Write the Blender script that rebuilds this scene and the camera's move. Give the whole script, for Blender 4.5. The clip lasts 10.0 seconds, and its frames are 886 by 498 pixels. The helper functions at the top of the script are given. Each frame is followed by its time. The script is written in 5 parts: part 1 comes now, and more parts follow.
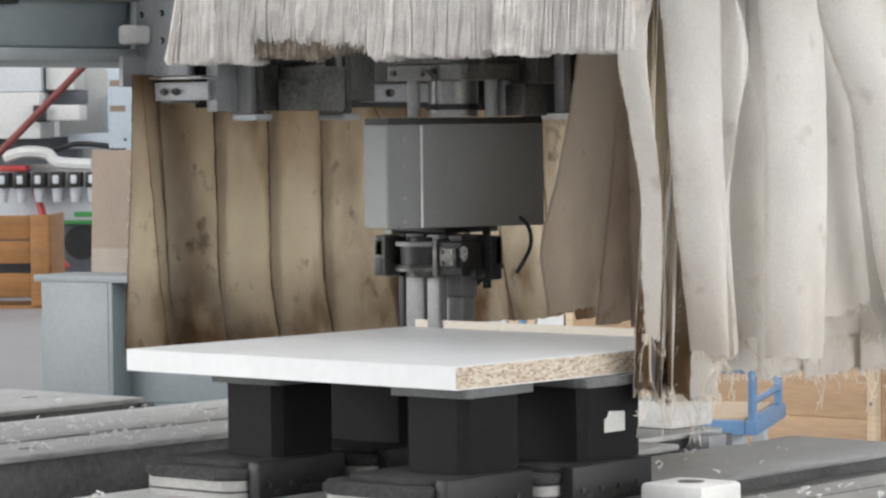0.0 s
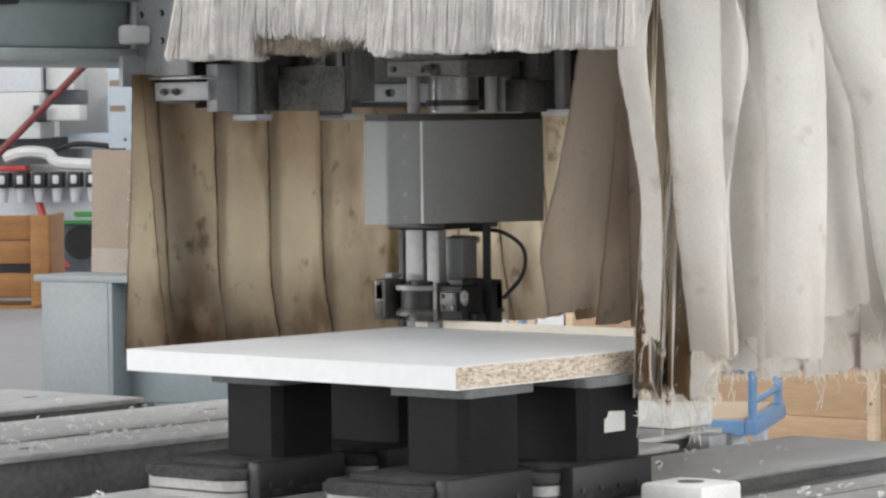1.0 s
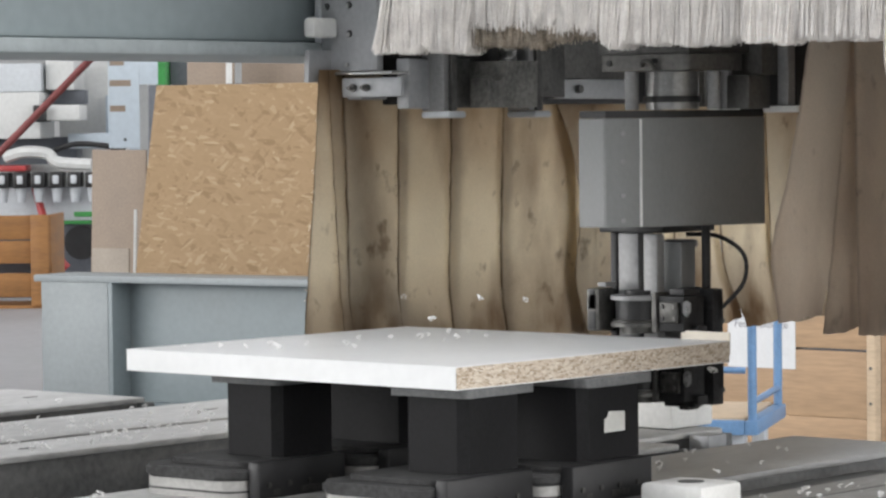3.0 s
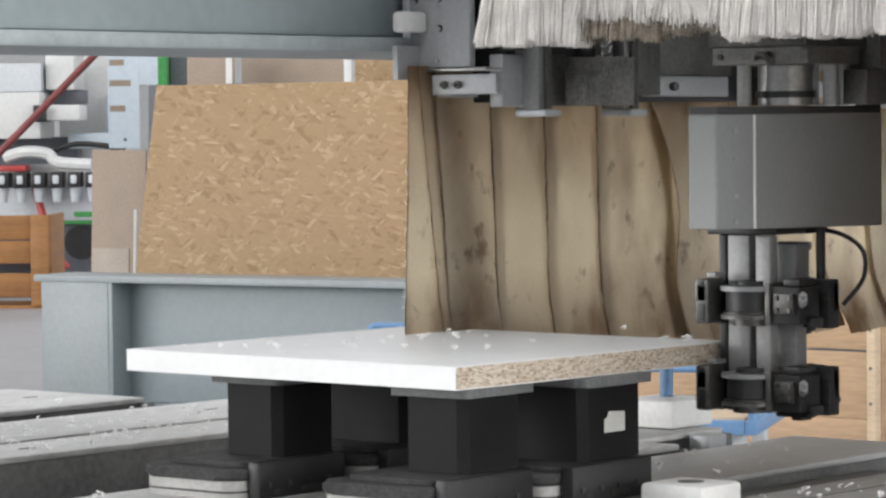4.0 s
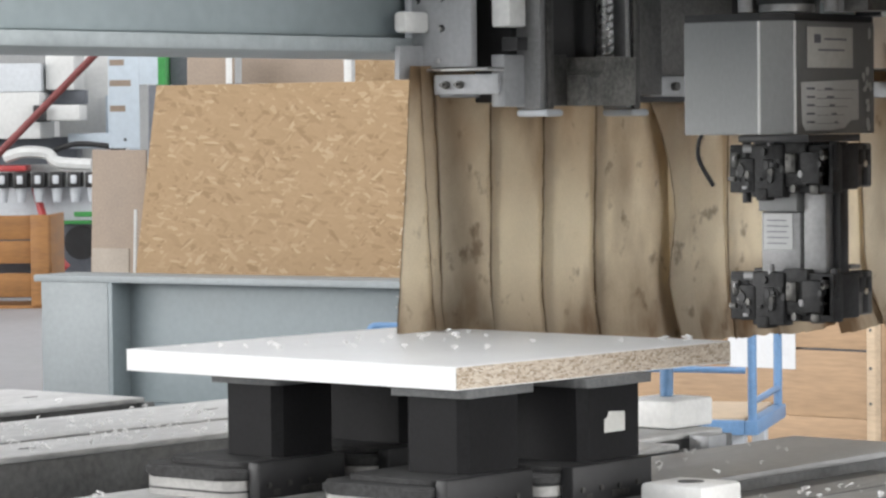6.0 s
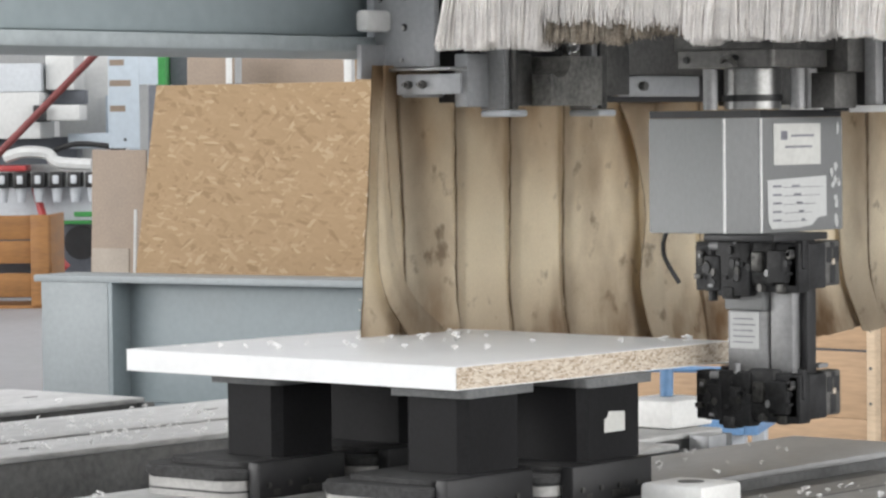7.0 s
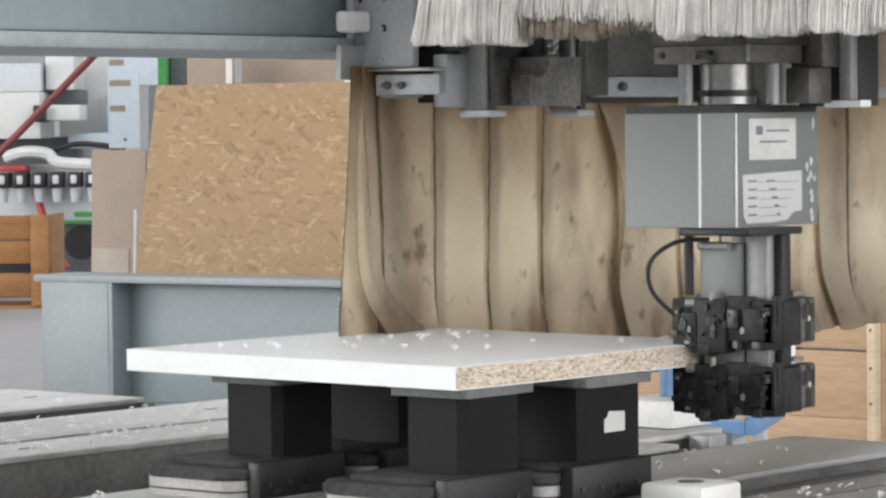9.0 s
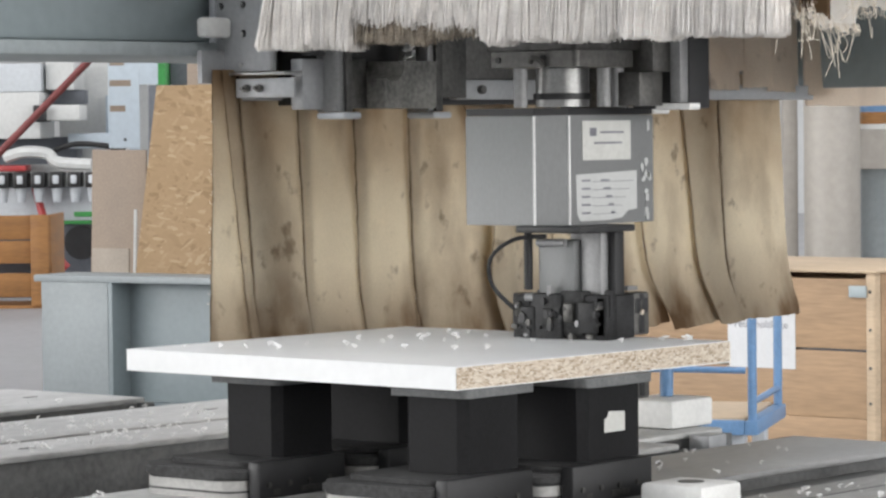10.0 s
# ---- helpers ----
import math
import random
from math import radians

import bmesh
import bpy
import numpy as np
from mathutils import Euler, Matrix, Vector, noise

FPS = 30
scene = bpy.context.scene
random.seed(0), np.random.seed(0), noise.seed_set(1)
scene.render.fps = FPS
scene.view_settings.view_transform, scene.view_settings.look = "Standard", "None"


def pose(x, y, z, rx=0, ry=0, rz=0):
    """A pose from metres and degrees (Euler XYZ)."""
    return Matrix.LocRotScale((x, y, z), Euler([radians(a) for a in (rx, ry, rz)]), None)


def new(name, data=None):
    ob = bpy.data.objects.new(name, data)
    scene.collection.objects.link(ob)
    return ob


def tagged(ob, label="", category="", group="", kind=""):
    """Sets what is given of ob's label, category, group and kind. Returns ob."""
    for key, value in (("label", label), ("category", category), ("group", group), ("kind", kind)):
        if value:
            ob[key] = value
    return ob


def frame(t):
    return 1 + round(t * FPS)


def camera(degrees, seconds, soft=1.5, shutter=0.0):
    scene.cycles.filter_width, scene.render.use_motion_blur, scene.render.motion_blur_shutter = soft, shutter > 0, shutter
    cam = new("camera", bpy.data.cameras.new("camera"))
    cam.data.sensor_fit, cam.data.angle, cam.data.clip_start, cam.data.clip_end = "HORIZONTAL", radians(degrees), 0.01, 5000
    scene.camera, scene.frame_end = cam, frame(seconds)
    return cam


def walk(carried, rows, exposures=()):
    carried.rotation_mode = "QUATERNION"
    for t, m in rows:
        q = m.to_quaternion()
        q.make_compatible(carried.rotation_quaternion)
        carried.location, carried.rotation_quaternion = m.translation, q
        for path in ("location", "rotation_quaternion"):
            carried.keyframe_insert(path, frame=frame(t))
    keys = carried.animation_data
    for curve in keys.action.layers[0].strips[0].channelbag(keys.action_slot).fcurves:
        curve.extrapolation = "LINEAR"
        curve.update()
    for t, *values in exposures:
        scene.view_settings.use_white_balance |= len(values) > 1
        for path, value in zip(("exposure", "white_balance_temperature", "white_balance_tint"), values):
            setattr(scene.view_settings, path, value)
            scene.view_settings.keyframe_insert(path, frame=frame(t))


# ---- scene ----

# ---- camera: a tripod with a long lens ----
cam = camera(15.817, 10.0, soft=2.5)
EYE = pose(2.5765, -3.1053, 1.2547, 87.8053, 0.6455, 39.8778)
# the camera opens up a little as the hood moves away
walk(cam, [(0.0, EYE), (10.0, EYE)], [(0.0, -0.36), (2.5, -0.34), (4.2, -0.16), (4.8, -0.07), (5.7, -0.07), (7.0, -0.17), (8.8, -0.20), (10.0, -0.27)])

# ---- light: an overcast sky over roof lights, plus unseen side lamps added as fill ----
world = bpy.data.worlds.new("sky")
scene.world = world
world.use_nodes = True
wn = world.node_tree.nodes
sky = wn.new("ShaderNodeTexSky")
sky.sky_type, sky.sun_disc = "NISHITA", False
sky.sun_elevation, sky.sun_rotation = radians(50), radians(140)
wn["Background"].inputs["Strength"].default_value = 0.1
world.node_tree.links.new(sky.outputs[0], wn["Background"].inputs["Color"])


ROOF, SOUTH, EAST = 500, 2550, 2100


def area(name, m, sx, sy, watts, colour=(1.0, 0.985, 0.975)):
    d = bpy.data.lights.new(name, "AREA")
    d.shape, d.size, d.size_y, d.energy, d.color = "RECTANGLE", sx, sy, watts, colour
    ob = new(name, d)
    ob.matrix_basis = m
    return ob


# ---- materials ----
def mat(name, colour, rough=0.5, metal=0.0, vary=0.12, scale=8.0, fine=90.0, bump=0.15, tint=None, spec=0.5, stretch=(1, 1, 1), rvary=0.15, piece=0.0):
    """Two scales of variation in colour and gloss, with fine relief."""
    m = bpy.data.materials.new(name)
    m.use_nodes = True
    n, l = m.node_tree.nodes, m.node_tree.links
    b = n["Principled BSDF"]
    b.inputs["Metallic"].default_value = metal
    b.inputs["Specular IOR Level"].default_value = spec
    tc = n.new("ShaderNodeTexCoord")
    mp = n.new("ShaderNodeMapping")
    mp.inputs["Scale"].default_value = stretch
    l.new(tc.outputs["Object"], mp.inputs["Vector"])
    big, small = n.new("ShaderNodeTexNoise"), n.new("ShaderNodeTexNoise")
    for t, s, d in ((big, scale, 5), (small, fine, 4)):
        t.inputs["Scale"].default_value, t.inputs["Detail"].default_value = s, d
        l.new(mp.outputs[0], t.inputs["Vector"])
    mix = n.new("ShaderNodeMath")
    mix.operation = "MULTIPLY_ADD"
    mix.inputs[1].default_value = 0.45
    l.new(small.outputs["Fac"], mix.inputs[0])
    half = n.new("ShaderNodeMath")
    half.operation = "MULTIPLY"
    half.inputs[1].default_value = 0.55
    l.new(big.outputs["Fac"], half.inputs[0])
    l.new(half.outputs[0], mix.inputs[2])
    ramp = n.new("ShaderNodeValToRGB")
    lo = tint or [c * (1 - 2.2 * vary) for c in colour]
    hi = [min(1, c * (1 + 1.2 * vary)) for c in colour]
    e = ramp.color_ramp.elements
    e[0].position, e[1].position = 0.34, 0.64
    e[0].color, e[1].color = (*lo, 1), (*hi, 1)
    l.new(mix.outputs[0], ramp.inputs[0])
    out = ramp.outputs[0]
    if piece:
        oi, hs, mr = n.new("ShaderNodeObjectInfo"), n.new("ShaderNodeHueSaturation"), n.new("ShaderNodeMapRange")
        mr.inputs["To Min"].default_value, mr.inputs["To Max"].default_value = 1 - piece, 1 + piece
        l.new(oi.outputs["Random"], mr.inputs["Value"])
        l.new(mr.outputs[0], hs.inputs["Value"])
        l.new(out, hs.inputs["Color"])
        out = hs.outputs[0]
    l.new(out, b.inputs["Base Color"])
    rr = n.new("ShaderNodeMapRange")
    rr.inputs["To Min"].default_value, rr.inputs["To Max"].default_value = max(0.03, rough - rvary), min(1, rough + rvary)
    l.new(mix.outputs[0], rr.inputs["Value"])
    l.new(rr.outputs[0], b.inputs["Roughness"])
    if bump:
        bp = n.new("ShaderNodeBump")
        bp.inputs["Strength"].default_value, bp.inputs["Distance"].default_value = bump, 0.002
        l.new(small.outputs["Fac"], bp.inputs["Height"])
        l.new(bp.outputs[0], b.inputs["Normal"])
    return m


def flakes(name, colours, scale, stretch, rough=0.75, bump=0.4):
    """Pressed wood strands or chips: cells of several wood tones at two angles."""
    m = bpy.data.materials.new(name)
    m.use_nodes = True
    n, l = m.node_tree.nodes, m.node_tree.links
    b = n["Principled BSDF"]
    tc = n.new("ShaderNodeTexCoord")
    cols, dist = [], []
    for k, turn in enumerate((0.7, -0.85, 0.12)):
        mp = n.new("ShaderNodeMapping")
        mp.vector_type = "TEXTURE"
        mp.inputs["Rotation"].default_value = (0.0, turn, 0.15 * k)
        mp.inputs["Scale"].default_value = [1 / v for v in stretch]
        mp.inputs["Location"].default_value = (k * 3.1, k * 1.7, 0)
        wob = n.new("ShaderNodeTexNoise")
        wob.inputs["Scale"].default_value = scale * 0.25
        add = n.new("ShaderNodeVectorMath")
        add.operation = "MULTIPLY_ADD"
        add.inputs[1].default_value = (0.6 / scale,) * 3
        l.new(tc.outputs["Object"], wob.inputs["Vector"])
        l.new(wob.outputs["Color"], add.inputs[0])
        l.new(tc.outputs["Object"], add.inputs[2])
        l.new(add.outputs[0], mp.inputs["Vector"])
        vo = n.new("ShaderNodeTexVoronoi")
        vo.inputs["Scale"].default_value = scale * (1 + 0.3 * k)
        l.new(mp.outputs[0], vo.inputs["Vector"])
        ramp = n.new("ShaderNodeValToRGB")
        e = ramp.color_ramp.elements
        while len(e) < len(colours):
            e.new(0.5)
        for i, c in enumerate(colours):
            e[i].position, e[i].color = i / (len(colours) - 1), (*c, 1)
        sep = n.new("ShaderNodeSeparateColor")
        l.new(vo.outputs["Color"], sep.inputs[0])
        l.new(sep.outputs[0], ramp.inputs[0])
        cols.append((ramp.outputs[0], sep.outputs[1]))
        dist.append(vo.outputs["Distance"])
    out = cols[0][0]
    for c, r in cols[1:]:
        gt = n.new("ShaderNodeMath")
        gt.operation = "GREATER_THAN"
        gt.inputs[1].default_value = 0.6
        l.new(r, gt.inputs[0])
        mx = n.new("ShaderNodeMix")
        mx.data_type = "RGBA"
        l.new(gt.outputs[0], mx.inputs["Factor"])
        l.new(out, mx.inputs["A"])
        l.new(c, mx.inputs["B"])
        out = mx.outputs["Result"]
    l.new(out, b.inputs["Base Color"])
    b.inputs["Roughness"].default_value = rough
    bp = n.new("ShaderNodeBump")
    bp.inputs["Strength"].default_value, bp.inputs["Distance"].default_value = bump, 0.002
    l.new(dist[0], bp.inputs["Height"])
    l.new(bp.outputs[0], b.inputs["Normal"])
    return m


def cloth(name, colour, dirt_shade, amount, low, through_light=0.3, reach=0.07, edge=1.6, top=0.0):
    """Coarse canvas: weave, blotches of dust, darker towards a soiled hem with a shape of its own."""
    m = mat(name, colour, 0.9, 0, 0.045, 7, 320, 0.08, spec=0.1, stretch=(1, 1, 0.7), piece=0.05)
    n, l = m.node_tree.nodes, m.node_tree.links
    b = n["Principled BSDF"]
    src = b.inputs["Base Color"].links[0].from_socket
    tc = n.new("ShaderNodeTexCoord")
    mp = n.new("ShaderNodeMapping")
    mp.inputs["Scale"].default_value = (1, 1, 0.6)
    l.new(tc.outputs["Object"], mp.inputs[0])
    nz = n.new("ShaderNodeTexNoise")
    nz.inputs["Scale"].default_value, nz.inputs["Detail"].default_value = 7.5, 6
    l.new(mp.outputs[0], nz.inputs["Vector"])
    rp = n.new("ShaderNodeValToRGB")
    rp.color_ramp.elements[0].position, rp.color_ramp.elements[1].position = 0.48, 0.68
    rp.color_ramp.elements[1].color = (amount * 0.6,) * 3 + (1,)
    l.new(nz.outputs["Fac"], rp.inputs[0])
    sx = n.new("ShaderNodeSeparateXYZ")
    l.new(tc.outputs["Object"], sx.inputs[0])
    hem = n.new("ShaderNodeMapRange")
    hem.inputs["From Min"].default_value, hem.inputs["From Max"].default_value = low + reach, low
    hem.inputs["To Max"].default_value = amount * 1.7
    l.new(sx.outputs["Z"], hem.inputs["Value"])
    hm = n.new("ShaderNodeMath")
    hm.operation = "MULTIPLY"
    l.new(hem.outputs[0], hm.inputs[0])
    l.new(nz.outputs["Fac"], hm.inputs[1])
    ad = n.new("ShaderNodeMath")
    ad.use_clamp = True
    l.new(rp.outputs[0], ad.inputs[0])
    l.new(hm.outputs[0], ad.inputs[1])
    mx = n.new("ShaderNodeMix")
    mx.data_type = "RGBA"
    l.new(ad.outputs[0], mx.inputs["Factor"])
    if top:
        # uneven browner tone towards the top, under the clamp bar
        tn = n.new("ShaderNodeTexNoise")
        tn.inputs["Scale"].default_value, tn.inputs["Detail"].default_value = 11, 5
        l.new(tc.outputs["Object"], tn.inputs["Vector"])
        tr2 = n.new("ShaderNodeMapRange")
        tr2.inputs["From Min"].default_value, tr2.inputs["From Max"].default_value = -0.24, 0.0
        l.new(sx.outputs["Z"], tr2.inputs["Value"])
        tm = n.new("ShaderNodeMath")
        tm.operation = "MULTIPLY"
        l.new(tr2.outputs[0], tm.inputs[0])
        tq = n.new("ShaderNodeMapRange")
        tq.inputs["From Min"].default_value, tq.inputs["From Max"].default_value = 0.35, 0.7
        tq.inputs["To Min"].default_value, tq.inputs["To Max"].default_value = 0.35 * top, top
        l.new(tn.outputs["Fac"], tq.inputs["Value"])
        l.new(tq.outputs[0], tm.inputs[1])
        t2 = n.new("ShaderNodeMix")
        t2.data_type = "RGBA"
        l.new(tm.outputs[0], t2.inputs["Factor"])
        l.new(src, t2.inputs["A"])
        t2.inputs["B"].default_value = (0.40, 0.27, 0.15, 1)
        src = t2.outputs["Result"]
    l.new(src, mx.inputs["A"])
    mx.inputs["B"].default_value = (*dirt_shade, 1)
    # dirt and painted lap shadow along the left edge, and small dark specks
    sg = n.new("ShaderNodeSeparateXYZ")
    l.new(tc.outputs["UV"], sg.inputs[0])
    ed = n.new("ShaderNodeMapRange")
    ed.inputs["From Min"].default_value, ed.inputs["From Max"].default_value = 0.035, 0.008
    ed.inputs["To Max"].default_value = amount * edge
    l.new(sg.outputs["X"], ed.inputs["Value"])
    sp = n.new("ShaderNodeTexNoise")
    sp.inputs["Scale"].default_value, sp.inputs["Detail"].default_value = 24, 4
    l.new(tc.outputs["Object"], sp.inputs["Vector"])
    em = n.new("ShaderNodeMath")
    em.operation = "MULTIPLY"
    l.new(ed.outputs[0], em.inputs[0])
    l.new(sp.outputs["Fac"], em.inputs[1])
    rs = n.new("ShaderNodeMapRange")
    rs.inputs["From Min"].default_value, rs.inputs["From Max"].default_value = 0.62, 0.73
    rs.inputs["To Max"].default_value = amount * 0.75
    l.new(sp.outputs["Fac"], rs.inputs["Value"])
    sm = n.new("ShaderNodeMath")
    sm.use_clamp = True
    l.new(em.outputs[0], sm.inputs[0])
    l.new(rs.outputs[0], sm.inputs[1])
    m2 = n.new("ShaderNodeMix")
    m2.data_type = "RGBA"
    l.new(sm.outputs[0], m2.inputs["Factor"])
    l.new(mx.outputs["Result"], m2.inputs["A"])
    m2.inputs["B"].default_value = (*[c * 0.7 for c in dirt_shade], 1)
    l.new(m2.outputs["Result"], b.inputs["Base Color"])
    tr = n.new("ShaderNodeBsdfTranslucent")
    l.new(m2.outputs["Result"], tr.inputs["Color"])
    ms = n.new("ShaderNodeMixShader")
    ms.inputs[0].default_value = through_light
    l.new(b.outputs[0], ms.inputs[1])
    l.new(tr.outputs[0], ms.inputs[2])
    l.new(ms.outputs[0], n["Material Output"].inputs["Surface"])
    return m


WHITE = mat("white_laminate", (0.86, 0.87, 0.872), 0.38, 0, 0.02, 6, 60, 0.02, rvary=0.05, spec=0.2)
CHIP = flakes("chipboard_core", [(0.29, 0.22, 0.15), (0.52, 0.43, 0.33), (0.62, 0.54, 0.44), (0.70, 0.64, 0.55)], 190, (1, 0.55, 1.9))
OSB = flakes("strand_board", [(0.215, 0.138, 0.068), (0.268, 0.18, 0.095), (0.277, 0.187, 0.10), (0.282, 0.19, 0.102), (0.286, 0.193, 0.104), (0.295, 0.20, 0.11), (0.36, 0.265, 0.16)], 15, (0.8, 1, 3.0), 0.75, 0.2)
ALU = mat("brushed_aluminium", (0.215, 0.219, 0.22), 0.5, 0.35, 0.05, 5, 220, 0.03, stretch=(1, 1, 0.5))
STEEL = mat("bright_steel", (0.55, 0.55, 0.54), 0.3, 0.9, 0.12, 9, 160, 0.05)
GROUND = mat("ground_steel", (0.30, 0.30, 0.295), 0.35, 0.7, 0.15, 9, 160, 0.05)
COLUMN = mat("satin_column", (0.28, 0.28, 0.282), 0.5, 0.3, 0.1, 10, 140, 0.05)
WORN = mat("worn_steel", (0.135, 0.132, 0.125), 0.45, 0.6, 0.2, 12, 140, 0.1)
OILY = mat("oily_casting", (0.20, 0.195, 0.18), 0.5, 0.3, 0.3, 18, 140, 0.2)
DSTEEL = mat("oily_steel", (0.085, 0.083, 0.078), 0.42, 0.6, 0.3, 14, 120, 0.12)
BLACK = mat("black_plastic", (0.018, 0.018, 0.019), 0.5, 0, 0.2, 12, 150, 0.12)
POD = mat("pod_black", (0.011, 0.011, 0.012), 0.65, 0, 0.25, 10, 200, 0.15, spec=0.22)
CASTBLACK = mat("black_casting", (0.021, 0.021, 0.022), 0.55, 0, 0.4, 22, 160, 0.35, spec=0.35)
GASKET = mat("dusty_black_rubber", (0.05, 0.05, 0.05), 0.75, 0, 0.3, 14, 160, 0.2, spec=0.25)
# lighter copy of the bar metal, the hall's reflection put into its colour
BAR_SHEEN = mat("machined_bar_sheen", (0.47, 0.47, 0.46), 0.45, 0.15, 0.2, 7, 130, 0.12, stretch=(1, 0.2, 1))
EDGE_GLINT = mat("edge_highlight", (0.72, 0.72, 0.71), 0.45, 0.1, 0.06, 20, 120, 0.03)
RUBBER = mat("rubber_grey", (0.16, 0.165, 0.165), 0.75, 0, 0.15, 12, 150, 0.2)
GREY = mat("grey_paint", (0.33, 0.385, 0.40), 0.42, 0, 0.05, 3, 40, 0.04)
GIRDER = mat("girder_paint", (0.19, 0.225, 0.238), 0.5, 0, 0.05, 3, 40, 0.04)
GIRDER_LIGHT = mat("girder_paint_pale", (0.24, 0.267, 0.276), 0.5, 0, 0.06, 3, 40, 0.04)
GREY_PALE = mat("grey_paint_pale", (0.36, 0.40, 0.41), 0.55, 0, 0.08, 6, 70, 0.06)
PLATE = mat("grey_plate", (0.40, 0.41, 0.42), 0.45, 0.25, 0.07, 7, 110, 0.05)
BAR = mat("machined_bar", (0.43, 0.43, 0.425), 0.4, 0.5, 0.14, 6, 130, 0.12, stretch=(1, 0.25, 1))
BARSIDE = mat("dark_rail", (0.16, 0.16, 0.157), 0.5, 0.3, 0.2, 8, 90, 0.1)
CAST = mat("cast_ring", (0.40, 0.395, 0.38), 0.55, 0.2, 0.12, 9, 140, 0.15)
NYLON = mat("white_nylon", (0.78, 0.78, 0.76), 0.45, 0, 0.05, 12, 120, 0.08)
BRISTLE = mat("bristle", (0.90, 0.86, 0.82), 0.7, 0, 0.1, 30, 250, 0, piece=0.1)
BRISTLE_DARK = mat("bristle_singed", (0.42, 0.36, 0.29), 0.7, 0, 0.35, 30, 250, 0)
CANVAS = cloth("canvas_soiled", (0.735, 0.66, 0.525), (0.20, 0.13, 0.075), 0.75, -0.435, 0.2, 0.13, 2.4, 1.0)
CANVAS_LIGHT = cloth("canvas_pale", (0.95, 0.93, 0.895), (0.55, 0.45, 0.345), 0.30, -0.60, 0.15, 0.26, 1.2)
CANVAS_INNER = cloth("canvas_dusty_pale", (0.80, 0.71, 0.61), (0.38, 0.29, 0.22), 0.5, -0.50, 0.45, 0.10, 1.6)
THREAD = mat("thread", (0.74, 0.67, 0.57), 0.9, 0, 0.1, 40, 200, 0)
CHIPS = mat("white_shavings", (0.86, 0.86, 0.85), 0.5, 0, 0.03, 40, 200, 0)
BLUE = mat("blue_enamel", (0.125, 0.245, 0.43), 0.4, 0, 0.1, 10, 100, 0.05)
PLY = mat("crate_plywood", (0.38, 0.252, 0.148), 0.65, 0, 0.14, 3, 30, 0.08, stretch=(0.35, 1, 3.5))
PINE = mat("pale_pine", (0.52, 0.40, 0.275), 0.65, 0, 0.1, 4, 40, 0.08, stretch=(0.4, 1, 3))
CREAM = mat("cream_edge_band", (0.74, 0.68, 0.58), 0.5, 0, 0.05, 20, 120, 0.03)
BROWNBOARD = mat("brown_hardboard", (0.27, 0.21, 0.16), 0.6, 0, 0.08, 5, 80, 0.05)
PALEBOARD = mat("pale_hardboard", (0.33, 0.285, 0.235), 0.6, 0, 0.08, 5, 80, 0.05)
ORANGE = mat("orange_wood", (0.31, 0.145, 0.045), 0.6, 0, 0.15, 4, 40, 0.1, stretch=(0.4, 0.4, 3))
WHITEPAINT = mat("white_paint", (0.62, 0.63, 0.62), 0.5, 0, 0.05, 2, 30, 0.03)
LIGHTGREY = mat("light_grey_paint", (0.55, 0.58, 0.61), 0.45, 0, 0.06, 2, 30, 0.03)
PALEBLUE = mat("pale_blue_sheet", (0.48, 0.55, 0.61), 0.4, 0.1, 0.05, 2, 30, 0.03)
DUCT = mat("cream_duct_paint", (0.37, 0.345, 0.31), 0.5, 0, 0.06, 2, 30, 0.03)
SLATE = mat("slate_sheet", (0.12, 0.13, 0.15), 0.5, 0, 0.1, 3, 40, 0.03)
GREEN = mat("green_paint", (0.05, 0.30, 0.07), 0.45, 0, 0.1, 4, 40, 0.03)
RED = mat("red_paint", (0.42, 0.05, 0.05), 0.45, 0, 0.1, 6, 60, 0.03)
DARKRED = mat("dark_red_paint", (0.19, 0.045, 0.045), 0.5, 0, 0.12, 6, 60, 0.03)
PAPER = mat("paper", (0.62, 0.63, 0.64), 0.8, 0, 0.03, 10, 100, 0)
STICKER = mat("grimy_paper", (0.544, 0.552, 0.544), 0.8, 0, 0.03, 10, 100, 0)
LABEL = mat("label_film", (0.60, 0.60, 0.57), 0.5, 0, 0.05, 20, 120, 0)
INK = mat("ink", (0.22, 0.22, 0.25), 0.7, 0, 0.2, 20, 120, 0)
CONCRETE = mat("concrete_floor", (0.33, 0.33, 0.34), 0.5, 0, 0.1, 0.8, 12, 0.05)
WALLPAINT = mat("hall_wall", (0.62, 0.63, 0.63), 0.7, 0, 0.05, 0.7, 20, 0.03)
CEILING = mat("hall_ceiling", (0.55, 0.55, 0.54), 0.8, 0, 0.05, 0.7, 20, 0.03)


# ---- small tools ----
def box(bm, x0, x1, y0, y1, z0, z1, bevel=0.0, m=None, seg=2):
    """A box between limits, optionally with rounded edges and a pose."""
    r = bmesh.ops.create_cube(bm, size=1.0)
    vs = r["verts"]
    t = Matrix.LocRotScale(((x0 + x1) / 2, (y0 + y1) / 2, (z0 + z1) / 2), None, (x1 - x0, y1 - y0, z1 - z0))
    bmesh.ops.transform(bm, matrix=t, verts=vs)
    if bevel:
        es = list({e for v in vs for e in v.link_edges})
        q = bmesh.ops.bevel(bm, geom=es, offset=bevel, segments=seg, affect="EDGES", profile=0.5)
        vs = list({v for f in q["faces"] for v in f.verts} | {v for v in vs if v.is_valid})
    if m is not None:
        bmesh.ops.transform(bm, matrix=m, verts=[v for v in vs if v.is_valid])
    return bm


